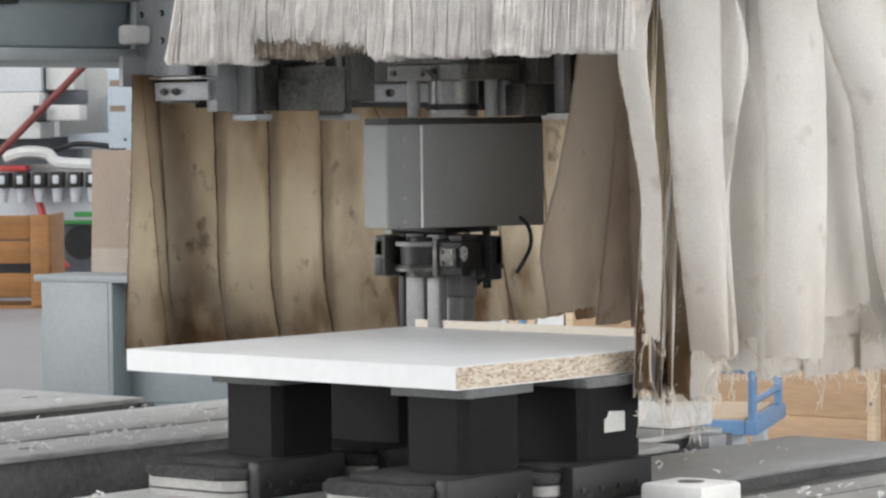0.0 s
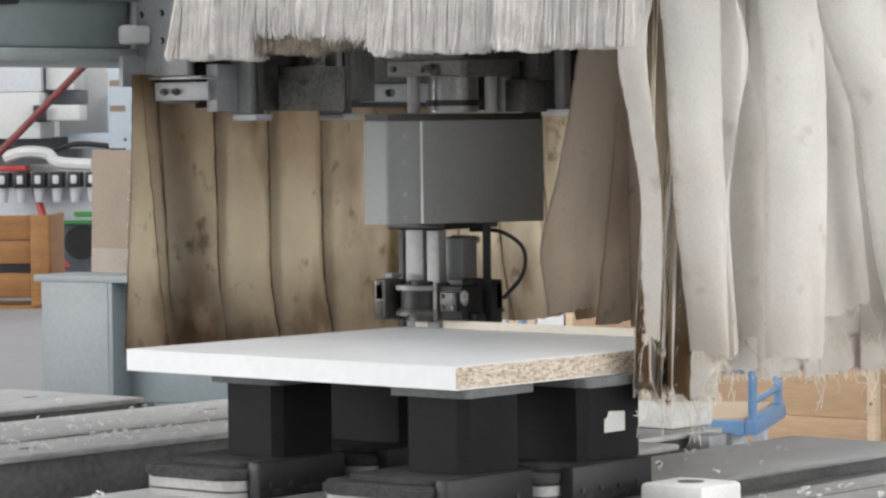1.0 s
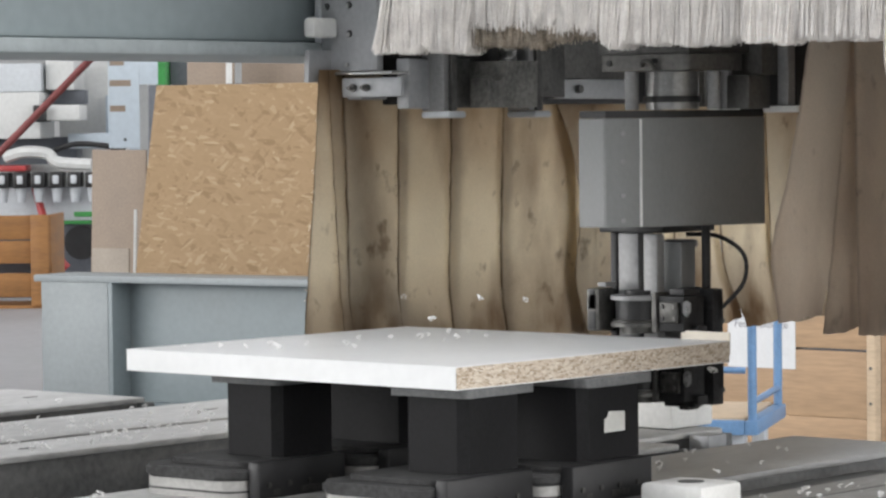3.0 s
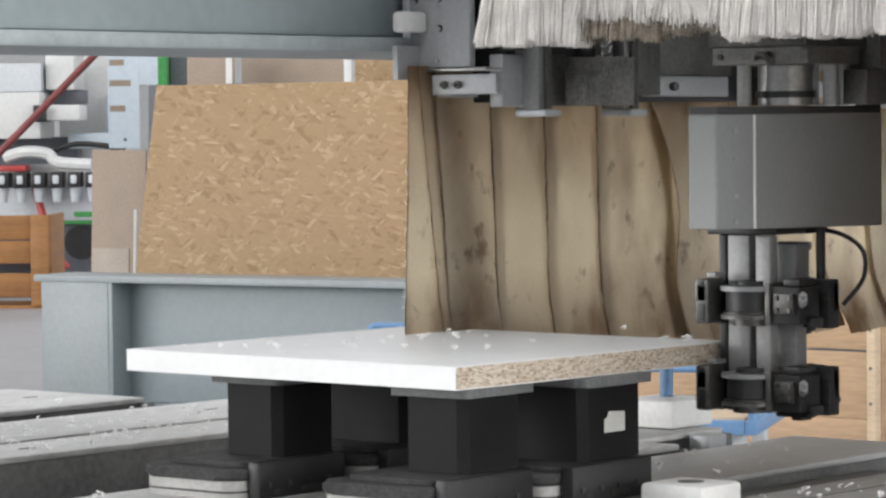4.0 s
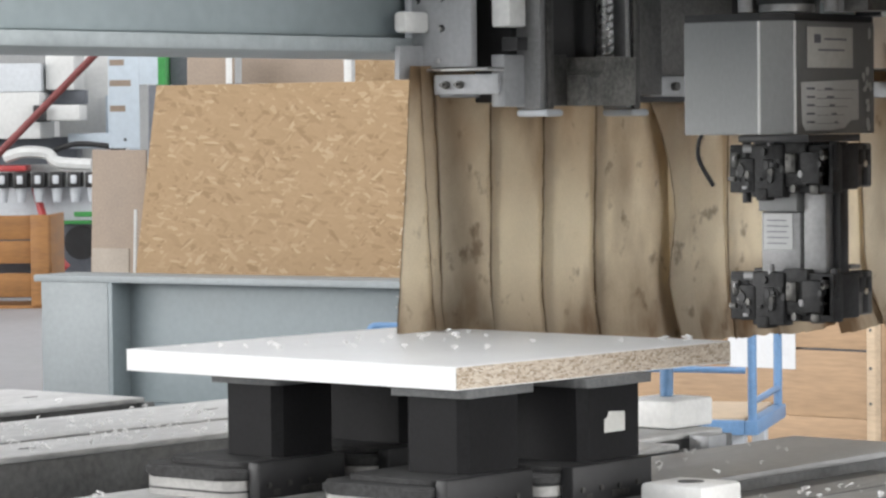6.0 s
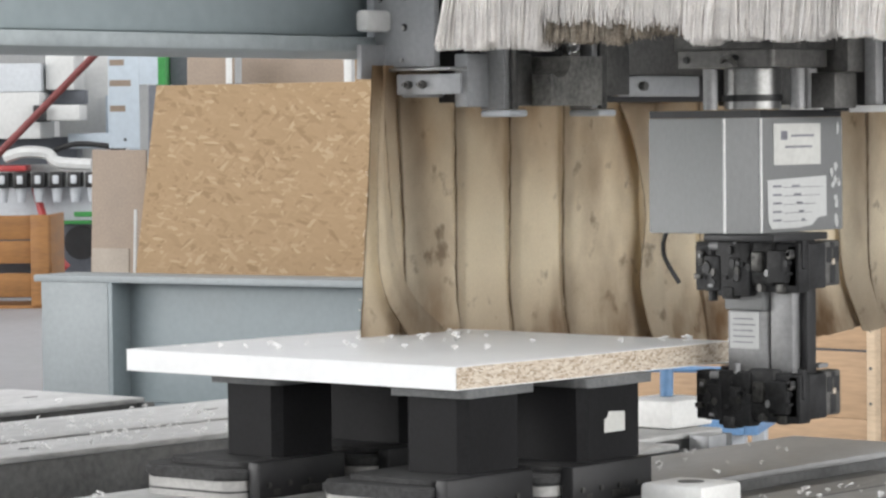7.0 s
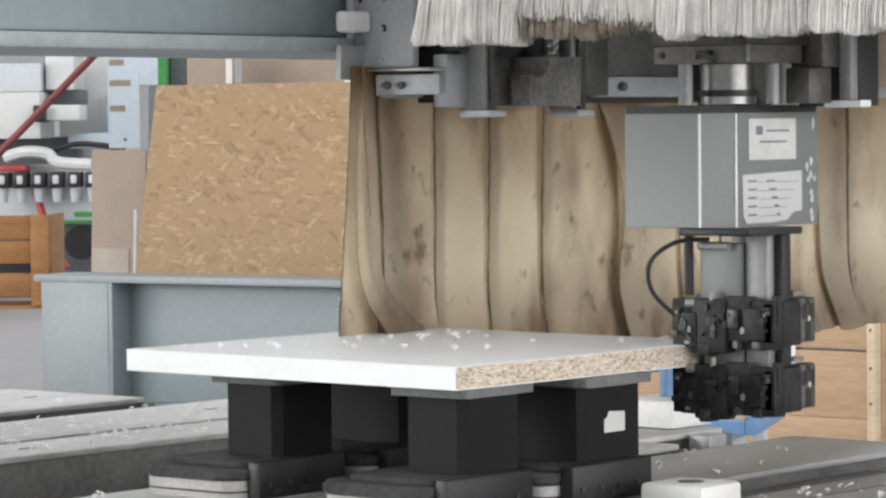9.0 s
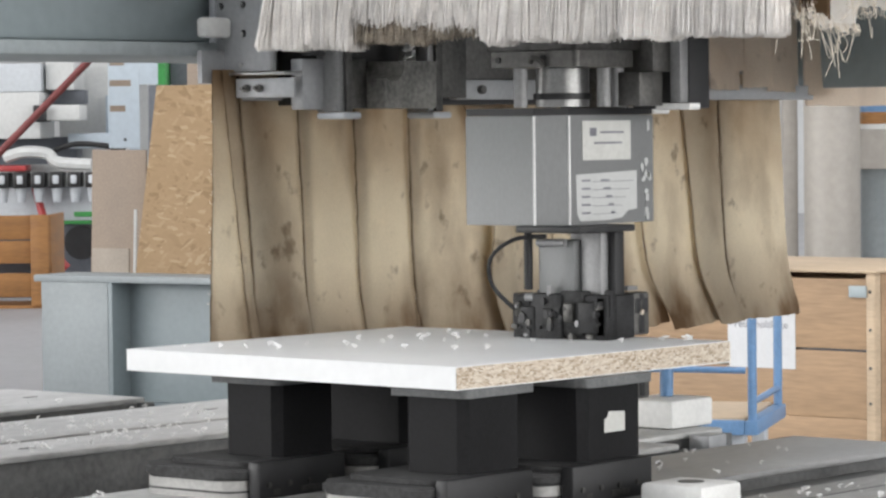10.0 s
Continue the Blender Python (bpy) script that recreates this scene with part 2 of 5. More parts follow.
def rod(bm, p, q, r, r2=None, seg=14):
    """A round bar from p to q."""
    p, q = Vector(p), Vector(q)
    d = q - p
    m = Matrix.Translation((p + q) / 2) @ d.to_track_quat("Z", "Y").to_matrix().to_4x4()
    bmesh.ops.create_cone(bm, cap_ends=True, segments=seg, radius1=r, radius2=r if r2 is None else r2, depth=d.length, matrix=m)
    return bm


def prism(bm, outline, z0, z1):
    """An upright prism over a plan outline."""
    lo = [bm.verts.new((x, y, z0)) for x, y in outline]
    hi = [bm.verts.new((x, y, z1)) for x, y in outline]
    bm.faces.new(lo[::-1])
    bm.faces.new(hi)
    k = len(lo)
    for i in range(k):
        bm.faces.new((lo[i], lo[(i + 1) % k], hi[(i + 1) % k], hi[i]))
    return bm


def rounded(x0, x1, y0, y1, r, k=5):
    """Plan outline of a rectangle with rounded corners."""
    out = []
    for cx, cy, a0 in ((x1 - r, y1 - r, 0), (x0 + r, y1 - r, 90), (x0 + r, y0 + r, 180), (x1 - r, y0 + r, 270)):
        for i in range(k + 1):
            a = radians(a0 + 90 * i / k)
            out.append((cx + r * math.cos(a), cy + r * math.sin(a)))
    return out


def tube(bm, pts, r, seg=8):
    """A bent tube through points."""
    pts = [Vector(p) for p in pts]
    rings = []
    for i, p in enumerate(pts):
        d = (pts[min(i + 1, len(pts) - 1)] - pts[max(i - 1, 0)]).normalized()
        q = d.to_track_quat("Z", "Y")
        rings.append([bm.verts.new(p + q @ Vector((r * math.cos(2 * math.pi * j / seg), r * math.sin(2 * math.pi * j / seg), 0))) for j in range(seg)])
    for a, b in zip(rings, rings[1:]):
        for j in range(seg):
            bm.faces.new((a[j], a[(j + 1) % seg], b[(j + 1) % seg], b[j]))
    bm.faces.new(rings[0][::-1])
    bm.faces.new(rings[-1])
    return bm


def smooth_path(pts, n=6):
    """Catmull-Rom points through a short list."""
    pts = [Vector(p) for p in pts]
    out = []
    for i in range(len(pts) - 1):
        a, b, c, d = pts[max(i - 1, 0)], pts[i], pts[i + 1], pts[min(i + 2, len(pts) - 1)]
        for k in range(n):
            t = k / n
            out.append(0.5 * (2 * b + (c - a) * t + (2 * a - 5 * b + 4 * c - d) * t * t + (3 * b - a - 3 * c + d) * t ** 3))
    out.append(pts[-1])
    return out


def mesh(name, bm, material, shade=False):
    bmesh.ops.recalc_face_normals(bm, faces=bm.faces)
    me = bpy.data.meshes.new(name)
    bm.to_mesh(me)
    bm.free()
    me.materials.append(material)
    if shade:
        me.shade_smooth()
        me.set_sharp_from_angle(angle=radians(35))
    return me


def part(name, bm, material, parent, label="", shade=True):
    """One mesh object under a thing or a part, its geometry in the space of that parent."""
    ob = new(name, mesh(name, bm, material, shade))
    ob.parent = parent
    return tagged(ob, label)


def thing(name, label, category, at=(0, 0, 0), group="", kind=""):
    """An Empty at a thing's base."""
    ob = new(name)
    ob.location = at
    return tagged(ob, label, category, group, kind)


def single(name, bm, material, label, category, group="", kind="", shade=True):
    return tagged(new(name, mesh(name, bm, material, shade)), label, category, group, kind)


B = bmesh.new

# ---- the hall ----
def hall():
    bm = B()
    box(bm, -34, 14, -14, 34, -0.3, 0.0)
    single("floor", bm, CONCRETE, "grey polished concrete hall floor", "floor", kind="structure")
    for name, lim in (("wall_north", (-34, 14, 34, 34.3, 0, 8)), ("wall_west", (-34.3, -34, -14, 34, 0, 8))):
        bm = B()
        box(bm, *lim)
        single(name, bm, WALLPAINT, "pale grey painted hall wall", "wall", kind="structure")
    # south and east openings are unseen, added to hold the fill lamps
    bm = B()
    for lim in ((-34, 14, 0, 1.2), (-34, 14, 6.2, 8), (-34, -30, 1.2, 6.2), (-19.5, -18.5, 1.2, 6.2), (-8, 14, 1.2, 6.2)):
        box(bm, lim[0], lim[1], -14.3, -14, lim[2], lim[3])
    single("wall_south", bm, WALLPAINT, "unseen pale grey hall wall with openings added for fill light", "wall", kind="structure", shade=False)
    bm = B()
    for lim in ((-14, 34, 0, 1.2), (-14, 34, 5.2, 8), (-14, -9, 1.2, 5.2), (9, 34, 1.2, 5.2)):
        box(bm, 14, 14.3, lim[0], lim[1], lim[2], lim[3])
    single("wall_east", bm, WALLPAINT, "unseen pale grey hall wall with an opening added for fill light", "wall", kind="structure", shade=False)
    bm = B()
    for a, b in ((-34, -26), (-23, -15), (-12, -5), (-2, 1), (4, 14)):
        box(bm, a, b, -14, 34, 8.0, 8.3)
    for y in (-14, 4, 22):
        for a, b in ((-26, -23), (-15, -12), (-5, -2), (1, 4)):
            box(bm, a, b, y, y + 1.0, 8.004, 8.29)
    single("ceiling", bm, CEILING, "hall roof with long roof lights", "ceiling", kind="structure", shade=False)
    for xc in (-24.5, -13.5, -3.5, 2.5):
        for yc, ln in ((-4.5, 17), (13.5, 17), (28.5, 11)):
            area("roof_light", Matrix.Translation((xc, yc, 8.05)), 2.9, ln, ROOF)
    # side lamps with no known source, added to brighten upright faces
    for xc, ln in ((-24.75, 10.3), (-13.25, 10.3)):
        area("south_fill_light", Matrix.Translation((xc, -13.98, 3.7)) @ pose(0, 0, 0, 90), ln, 4.9, SOUTH)
    area("east_fill_light", Matrix.Translation((13.98, 0, 3.2)) @ pose(0, 0, 0, 0, 90), 3.9, 17.8, EAST)


hall()


# ---- the table: rails, pods, board ----
def rails():
    spec = (("bar_far", -2.0, -1.63, -1.2, 1.06, 0), ("bar", -1.48, -1.22, -1.2, 1.35, 0), ("bar", -1.19, -1.03, -1.2, 1.35, 0),
            ("bar", -0.56, -0.30, -1.2, 0.90, 0), ("bar", -0.56, -0.40, 0.922, 1.16, 0), ("bar", -0.23, 0.02, -1.2, 1.11, 1), ("bar", 0.178, 0.47, -1.2, 1.0, 0))
    for name, x0, x1, y0, y1, near in spec:
        th = thing("support_rail", "machined grey steel support rail strewn with shavings", "rail", ((x0 + x1) / 2, 0, 0.60), "support rails")
        w = (x1 - x0) / 2
        bm = B()
        box(bm, -w, w, y0, y1, 0.150, 0.16, 0.003)
        part("top_plate", bm, BAR if near else BAR_SHEEN, th, "grey machined plate")
        bm = B()
        box(bm, -w + 0.009, w - 0.009, y0, y1 - 0.01, 0.0, 0.1495, 0.002)
        part("side_beam", bm, BARSIDE, th, "dark grey rail body")
        for g in (-0.45, 0.1, 0.62) if x0 > 0.1 else ():
            part("groove", box(B(), w * g - 0.003, w * g + 0.003, y0, y1 - 0.02, 0.1602, 0.1606), BARSIDE, th, "narrow dark groove", shade=False)
        bm = B()
        box(bm, -w - 0.006, w + 0.006, y1 + 0.001, y1 + 0.02, 0.09, 0.15, 0.003)
        part("end_cap", bm, RUBBER, th, "grey end cap")
        for k, y in enumerate(np.arange(y0 + 0.15, y1, 0.22)):
            if (k * 7 + int(x0 * 50)) % 5 < 3:
                continue
            bm = B()
            box(bm, -0.004, 0.004, y, y + 0.03, 0.1602, 0.1608)
            part("slot", bm, BLACK, th, "dark slot", shade=False)
    th = thing("machine_bed", "grey painted steel machine bed under the rails", "machine bed", (0, 0, 0))
    for y0, y1 in ((-1.15, -0.95), (0.95, 1.1)):
        part("cross_member", box(B(), -2.3, 1.0, y0, y1, 0.0, 0.598, 0.01), GREY, th)
    th = thing("guide_ledge", "dark rounded guide ledge beside a rail", "ledge", (0.096, 0, 0.60), "support rails")
    part("ledge_body", box(B(), -0.074, 0.079, -1.2, 0.93, 0.0, 0.1385, 0.012, seg=4), BARSIDE, th)
    part("end_stop", box(B(), -0.05, 0.07, 0.9305, 0.95, 0.02, 0.12, 0.003), BLACK, th)


rails()


def pod(x, y, bx, by, label):
    """A vacuum pod: cast base on the rail, black body, grey rubber pad. x, y: the pad's near left corner."""
    th = thing("vacuum_pod", label, "vacuum pod", (x, y, 0.76), "vacuum pods")
    bm = B()
    prism(bm, rounded(-0.05, 0.125, -0.085, 0.13, 0.03), 0.0, 0.024)
    part("base_ring", bm, CAST, th, "pale cast metal ring")
    bm = B()
    prism(bm, rounded(-0.054, 0.128, -0.089, 0.132, 0.033), 0.0245, 0.0405)
    bmesh.ops.bevel(bm, geom=[e for e in bm.edges if abs(e.verts[0].co.z - e.verts[1].co.z) < 1e-5], offset=0.004, segments=3, affect="EDGES")
    part("base_cover", bm, GASKET, th, "black plastic cover")
    bm = B()
    prism(bm, rounded(-0.0515, 0.126, -0.0865, 0.131, 0.031), 0.008, 0.0105)
    part("ring_groove", bm, BLACK, th, "dark groove")
    bm = B()
    prism(bm, rounded(-0.03, 0.128, -0.06, 0.13, 0.03), 0.0415, 0.048)
    part("gasket", bm, GASKET, th)
    bm = B()
    box(bm, 0.1285, 0.15, -0.06, 0.115, -0.002, 0.05, 0.004)
    part("side_clamp", bm, BLACK, th, "black side clamp")
    for y0, y1 in ((-0.032, -0.018), (0.022, 0.062)):
        part("clamp_slot", box(B(), 0.1502, 0.1508, y0, y1, 0.004, 0.012), DSTEEL, th, "recessed slot", shade=False)
    for k in range(4):
        bm = B()
        rod(bm, (0.1495, -0.04 + 0.04 * k, 0.018), (0.1525, -0.04 + 0.04 * k, 0.018), 0.004, seg=8)
        part("screw", bm, DSTEEL, th)
    bm = B()
    prism(bm, rounded(bx[0], bx[1], by[0], by[1], 0.012, 1), 0.0485, 0.147)
    part("body", bm, POD, th)
    bm = B()
    prism(bm, rounded(0.0, 0.132, 0.0, 0.146, 0.012), 0.1475, 0.1602)
    part("pad", bm, RUBBER, th, "grey rubber suction pad")
    return th


pod(-0.482, 0.045, (0.014, 0.118), (0.012, 0.134), "black vacuum pod with grey rubber pad under the board")
pod(-0.132, 0.018, (0.014, 0.118), (0.012, 0.134), "black vacuum pod with grey rubber pad under the board")
p3 = pod(-0.10, 0.235, (-0.014, 0.122), (0.0, 0.134), "black vacuum pod with a pale torn sticker")
pod(-0.46, 0.285, (-0.035, 0.118), (0.012, 0.134), "black vacuum pod standing in shadow")
bm = B()
prism(bm, [(0.0, 0.0), (0.045, 0.0), (0.045, 0.026), (0.01, 0.028), (0.006, 0.02), (0.0, 0.018)], 0, 0.0006)
st = part("sticker", bm, LABEL, p3, "pale torn sticker", shade=False)
st.matrix_basis = Matrix.Translation((0.1222, 0.045, 0.085)) @ Euler((radians(90), 0, radians(90))).to_matrix().to_4x4()


def board():
    th = thing("workpiece_board", "white laminated chipboard panel clamped on pods", "board", (0, 0, 0.92))
    th.rotation_euler = (0, 0, radians(-1.8))
    w, d = 0.612, 0.578
    bm = B()
    box(bm, -w, 0, 0.0, d, 0.0012, 0.0288)
    part("core", bm, CHIP, th, "raw chipboard core", shade=False)
    bm = B()
    box(bm, -w, 0.0002, -0.001, d + 0.001, 0.0289, 0.030, 0.0003, seg=1)
    part("top_laminate", bm, WHITE, th, "glossy white laminate")
    bm = B()
    box(bm, -w, 0.0002, -0.001, d + 0.001, 0.0, 0.0011)
    part("bottom_laminate", bm, WHITE, th, "white laminate")
    bm = B()
    box(bm, -w, 0.0001, -0.0022, -0.0011, 0.0001, 0.0299)
    part("edge_band", bm, WHITE, th, "white edge band")
    bm = B()
    box(bm, -w - 0.0015, -w - 0.0001, -0.001, d, 0.0001, 0.0299)
    part("edge_band", bm, WHITE, th, "white edge band")
    return th


board()


# ---- the moving machine ----
def beam():
    """The cross beam along y; it runs with the carriage in x only."""
    th = thing("gantry_beam", "pale grey-blue painted steel gantry beam", "machine beam", (-1.14, 0, 1.36))
    x1 = -0.035
    bm = B()
    box(bm, x1 - 0.34, x1 - 0.02, -2.4, 2.4, 0.028, 0.62, 0.01)
    part("web", bm, GREY, th)
    bm = B()
    box(bm, x1 - 0.36, x1 + 0.012, -2.4, 2.4, 0.006, 0.0275, 0.003)
    part("lower_flange", bm, GREY_PALE, th, "lighter lower flange")
    bm = B()
    box(bm, x1 - 0.018, x1 + 0.02, -2.4, 2.4, 0.105, 0.125, 0.002)
    part("guide_rail", bm, STEEL, th, "steel guide rail")
    for k in range(5):
        bm = B()
        box(bm, x1 - 0.02, x1 + 0.022, -1.2 + 0.37 * k, -1.155 + 0.37 * k, 0.095, 0.135, 0.003)
        part("rail_clip", bm, BLACK, th)
    return th


def carriage():
    th = thing("carriage", "grey steel carriage with bolted end plate and vertical slides", "machine carriage", (-1.14, 0.6, 1.30))
    o = Vector((-1.14, 0.6, 1.30))

    def lb(bm, x0, x1, y0, y1, z0, z1, bevel=0.002):
        return box(bm, x0 - o.x, x1 - o.x, y0 - o.y, y1 - o.y, z0 - o.z, z1 - o.z, bevel)

    p = part("end_plate", lb(B(), -1.165, -1.05, 0.592, 0.606, 1.342, 1.62), PLATE, th, "grey bolted end plate")
    for x, z in ((-1.152, 1.3985), (-1.106, 1.4), (-1.152, 1.443), (-1.106, 1.4445), (-1.11, 1.353)):
        bm = B()
        rod(bm, (x - o.x, 0.5918 - o.y, z - o.z), (x - o.x, 0.5914 - o.y, z - o.z), 0.0055 if z > 1.36 else 0.002, seg=16)
        part("bolt_recess", bm, BLACK, p)
        bm = B()
        rod(bm, (x - o.x - 0.0015, 0.5913 - o.y, z - o.z - 0.001), (x - o.x - 0.0015, 0.5895 - o.y, z - o.z - 0.001), 0.0034, seg=8)
        part("bolt", bm, STEEL, p)
    part("edge_strip", lb(B(), -1.1775, -1.1655, 0.59, 0.62, 1.36, 1.62), LIGHTGREY, th)
    part("side_block", lb(B(), -1.152, -1.128, 0.535, 0.5905, 1.394, 1.425, 0.006), NYLON, th, "white plastic wiper block")
    part("ledge", lb(B(), -1.15, -1.01, 0.58, 0.62, 1.336, 1.341), STEEL, th, "thin steel ledge")
    f = part("flange", lb(B(), -1.111, -0.99, 0.578, 0.584, 1.3015, 1.331), PLATE, th, "grey angle bracket")
    for x in (-1.085, -1.058):
        bm = B()
        rod(bm, (x - o.x, 0.5779 - o.y, 1.316 - o.z), (x - o.x, 0.569 - o.y, 1.316 - o.z), 0.006, seg=6)
        rod(bm, (x - o.x, 0.5689 - o.y, 1.316 - o.z), (x - o.x, 0.562 - o.y, 1.316 - o.z), 0.003, seg=8)
        part("nut", bm, WORN, f)
    # slide unit
    part("slide_cheek", lb(B(), -1.04, -1.015, 0.625, 0.70, 1.283, 1.36), PLATE, th, "worn grey slide cheek")
    part("slide_back", lb(B(), -1.10, -1.03, 0.66, 1.40, 1.29, 1.75), BLACK, th)
    for y0, y1 in ((0.672, 0.700), (0.884, 0.915)):
        part("guide_rail", lb(B(), -1.03, -0.985, y0, y1, 1.279, 1.75), COLUMN, th, "steel guide rail")
        part("guide_shoe", lb(B(), -0.985, -0.978, y0 + 0.012, y1 - 0.003, 1.279, 1.75), DSTEEL, th)
        part("stop_foot", lb(B(), -1.03, -0.972, y0 - 0.002, y1 + 0.012, 1.268, 1.2785, 0.004), LIGHTGREY, th, "pale end stop")
    bm = B()
    arc = [(0.765 + 0.027 * math.cos(radians(t)), 1.352 + 0.027 * math.sin(radians(t))) for t in range(10, -131, -14)]
    ring = [(0.745, 1.284), (0.867, 1.284), (0.869, 1.357), (0.792, 1.357)] + arc + [(0.745, 1.33)]
    lo = [bm.verts.new((-1.03 - o.x, y - o.y, z - o.z)) for y, z in ring]
    hi = [bm.verts.new((-0.955 - o.x, y - o.y, z - o.z)) for y, z in ring]
    bm.faces.new(lo[::-1])
    bm.faces.new(hi)
    for q in range(len(lo)):
        bm.faces.new((lo[q], lo[(q + 1) % len(lo)], hi[(q + 1) % len(lo)], hi[q]))
    part("slide_block", bm, OILY, th, "oily cast slide block with a round cutout")
    part("slide_plate", lb(B(), -1.03, -0.99, 0.7005, 0.744, 1.284, 1.36), DSTEEL, th, "dark slide plate")
    part("cable_guard", lb(B(), -1.025, -0.99, 0.916, 0.985, 1.30, 1.75), DSTEEL, th, "dark cable guard")
    part("rear_panel", lb(B(), -1.029, -1.02, 0.986, 1.22, 1.3305, 1.75), WORN, th, "dull grey rear panel")
    part("rear_bracket", lb(B(), -1.029, -1.012, 0.986, 1.20, 1.298, 1.33), PLATE, th, "grey angle bracket")
    bm = B()
    rod(bm, (-1.0118 - o.x, 1.045 - o.y, 1.314 - o.z), (-1.003 - o.x, 1.045 - o.y, 1.314 - o.z), 0.007, seg=8)
    part("bracket_bolt", bm, WORN, th)
    bm = B()
    rod(bm, (-0.995 - o.x, 0.845 - o.y, 1.35 - o.z), (-0.995 - o.x, 0.845 - o.y, 1.75 - o.z), 0.010, seg=16)
    for k in range(32):
        c, tip = Vector((-0.995 - o.x, 0.845 - o.y, 0.062 + 0.012 * k)), Vector((0.0011, -0.0013, 0.0038))
        rod(bm, c - tip, c + tip, 0.0135, seg=18)
    part("ball_screw", bm, STEEL, th, "steel ball screw")
    part("switch_box", lb(B(), -1.035, -1.0, 0.62, 0.66, 1.40, 1.46, 0.004), NYLON, th, "pale switch box")
    part("sensor", lb(B(), -1.02, -0.99, 0.625, 0.65, 1.365, 1.385), BLACK, th)
    part("far_cheek", lb(B(), -1.04, -0.93, 1.29, 1.34, 1.283, 1.75), DSTEEL, th)
    part("far_foot", lb(B(), -0.93, -0.85, 1.30, 1.345, 1.272, 1.284, 0.004), NYLON, th, "white end stop")
    # assumed hood panels, added to keep roof light off the carriage and head
    part("hood_shade_top", lb(B(), -1.16, 0.12, 0.27, 2.15, 2.05, 2.065), GREY, th, "unseen grey cover added to shade the carriage")
    part("hood_shade_back", lb(B(), -1.16, 0.12, 2.15, 2.165, 1.32, 2.065), GREY, th)
    part("hood_shade_side", lb(B(), -1.175, -1.1605, 0.63, 2.15, 1.34, 2.049), GREY, th)
    part("hood_shade_side", lb(B(), 0.10, 0.12, 0.33, 2.15, 1.48, 2.049), GREY, th)
    part("cross_rail", lb(B(), -1.12, -1.09, 0.6, 2.14, 1.298, 1.325), PLATE, th, "grey curtain rail")
    return th


def along(e, v):
    """A smooth value along an edge given at even steps."""
    t = v * (len(e) - 1)
    i = min(len(e) - 2, int(t))
    p, a, b, q = e[max(0, i - 1)], e[i], e[i + 1], e[min(len(e) - 1, i + 2)]
    w = t - i
    return 0.5 * (2 * a + (b - p) * w + (2 * p - 5 * a + 4 * b - q) * w * w + (3 * a - p - 3 * b + q) * w ** 3)


def band(left, right, z0, z1, x, bow, seed, fray=0.005, lean=0.0, peak=1.0, slant=0.0, curl=0.0):
    """A canvas band between two edges, given at even heights from top to hem. bow: how far it bulges out; lean: how far its right
    edge stands out before its left one; slant: how much higher its hem is on the right; curl: how far the hem kicks out."""
    rng = random.Random(seed)
    nu, nv = 16, 36
    ph = rng.uniform(0, 6)
    bm = B()
    grid = []
    for j in range(nv + 1):
        v = j / nv
        a, b = along(left, v), along(right, v)
        row = []
        for i in range(nu + 1):
            u = i / nu
            y = a + (b - a) * u
            if 0 < j and i in (0, nu):
                y += rng.uniform(-0.0014, 0.0014)
            z = z0 + (z1 - z0 + slant * u) * v
            if j == nv:
                z += rng.uniform(-fray, fray) + fray * math.sin(3.2 * u + ph)
            xx = x + bow * math.sin(math.pi * u ** peak) * (0.55 + 0.45 * v) + lean * (u - 0.5)
            xx += 0.0014 * math.sin(4 * v + 5 * u + ph) + 0.0016 * math.sin(7 * u + 2 * ph + 2.5 * v) * (0.2 + v) * math.sin(math.pi * u) + curl * max(0, v - 0.75) ** 2 * 16
            row.append(bm.verts.new((xx, y, z)))
        grid.append(row)
    uv = bm.loops.layers.uv.new("weave")
    for j in range(nv):
        for i in range(nu):
            f = bm.faces.new((grid[j][i], grid[j][i + 1], grid[j + 1][i + 1], grid[j + 1][i]))
            for lo, (p, q) in zip(f.loops, ((i, j), (i + 1, j), (i + 1, j + 1), (i, j + 1))):
                lo[uv].uv = (p / nu, q / nv)
    bmesh.ops.solidify(bm, geom=bm.faces[:], thickness=0.0016)
    return bm


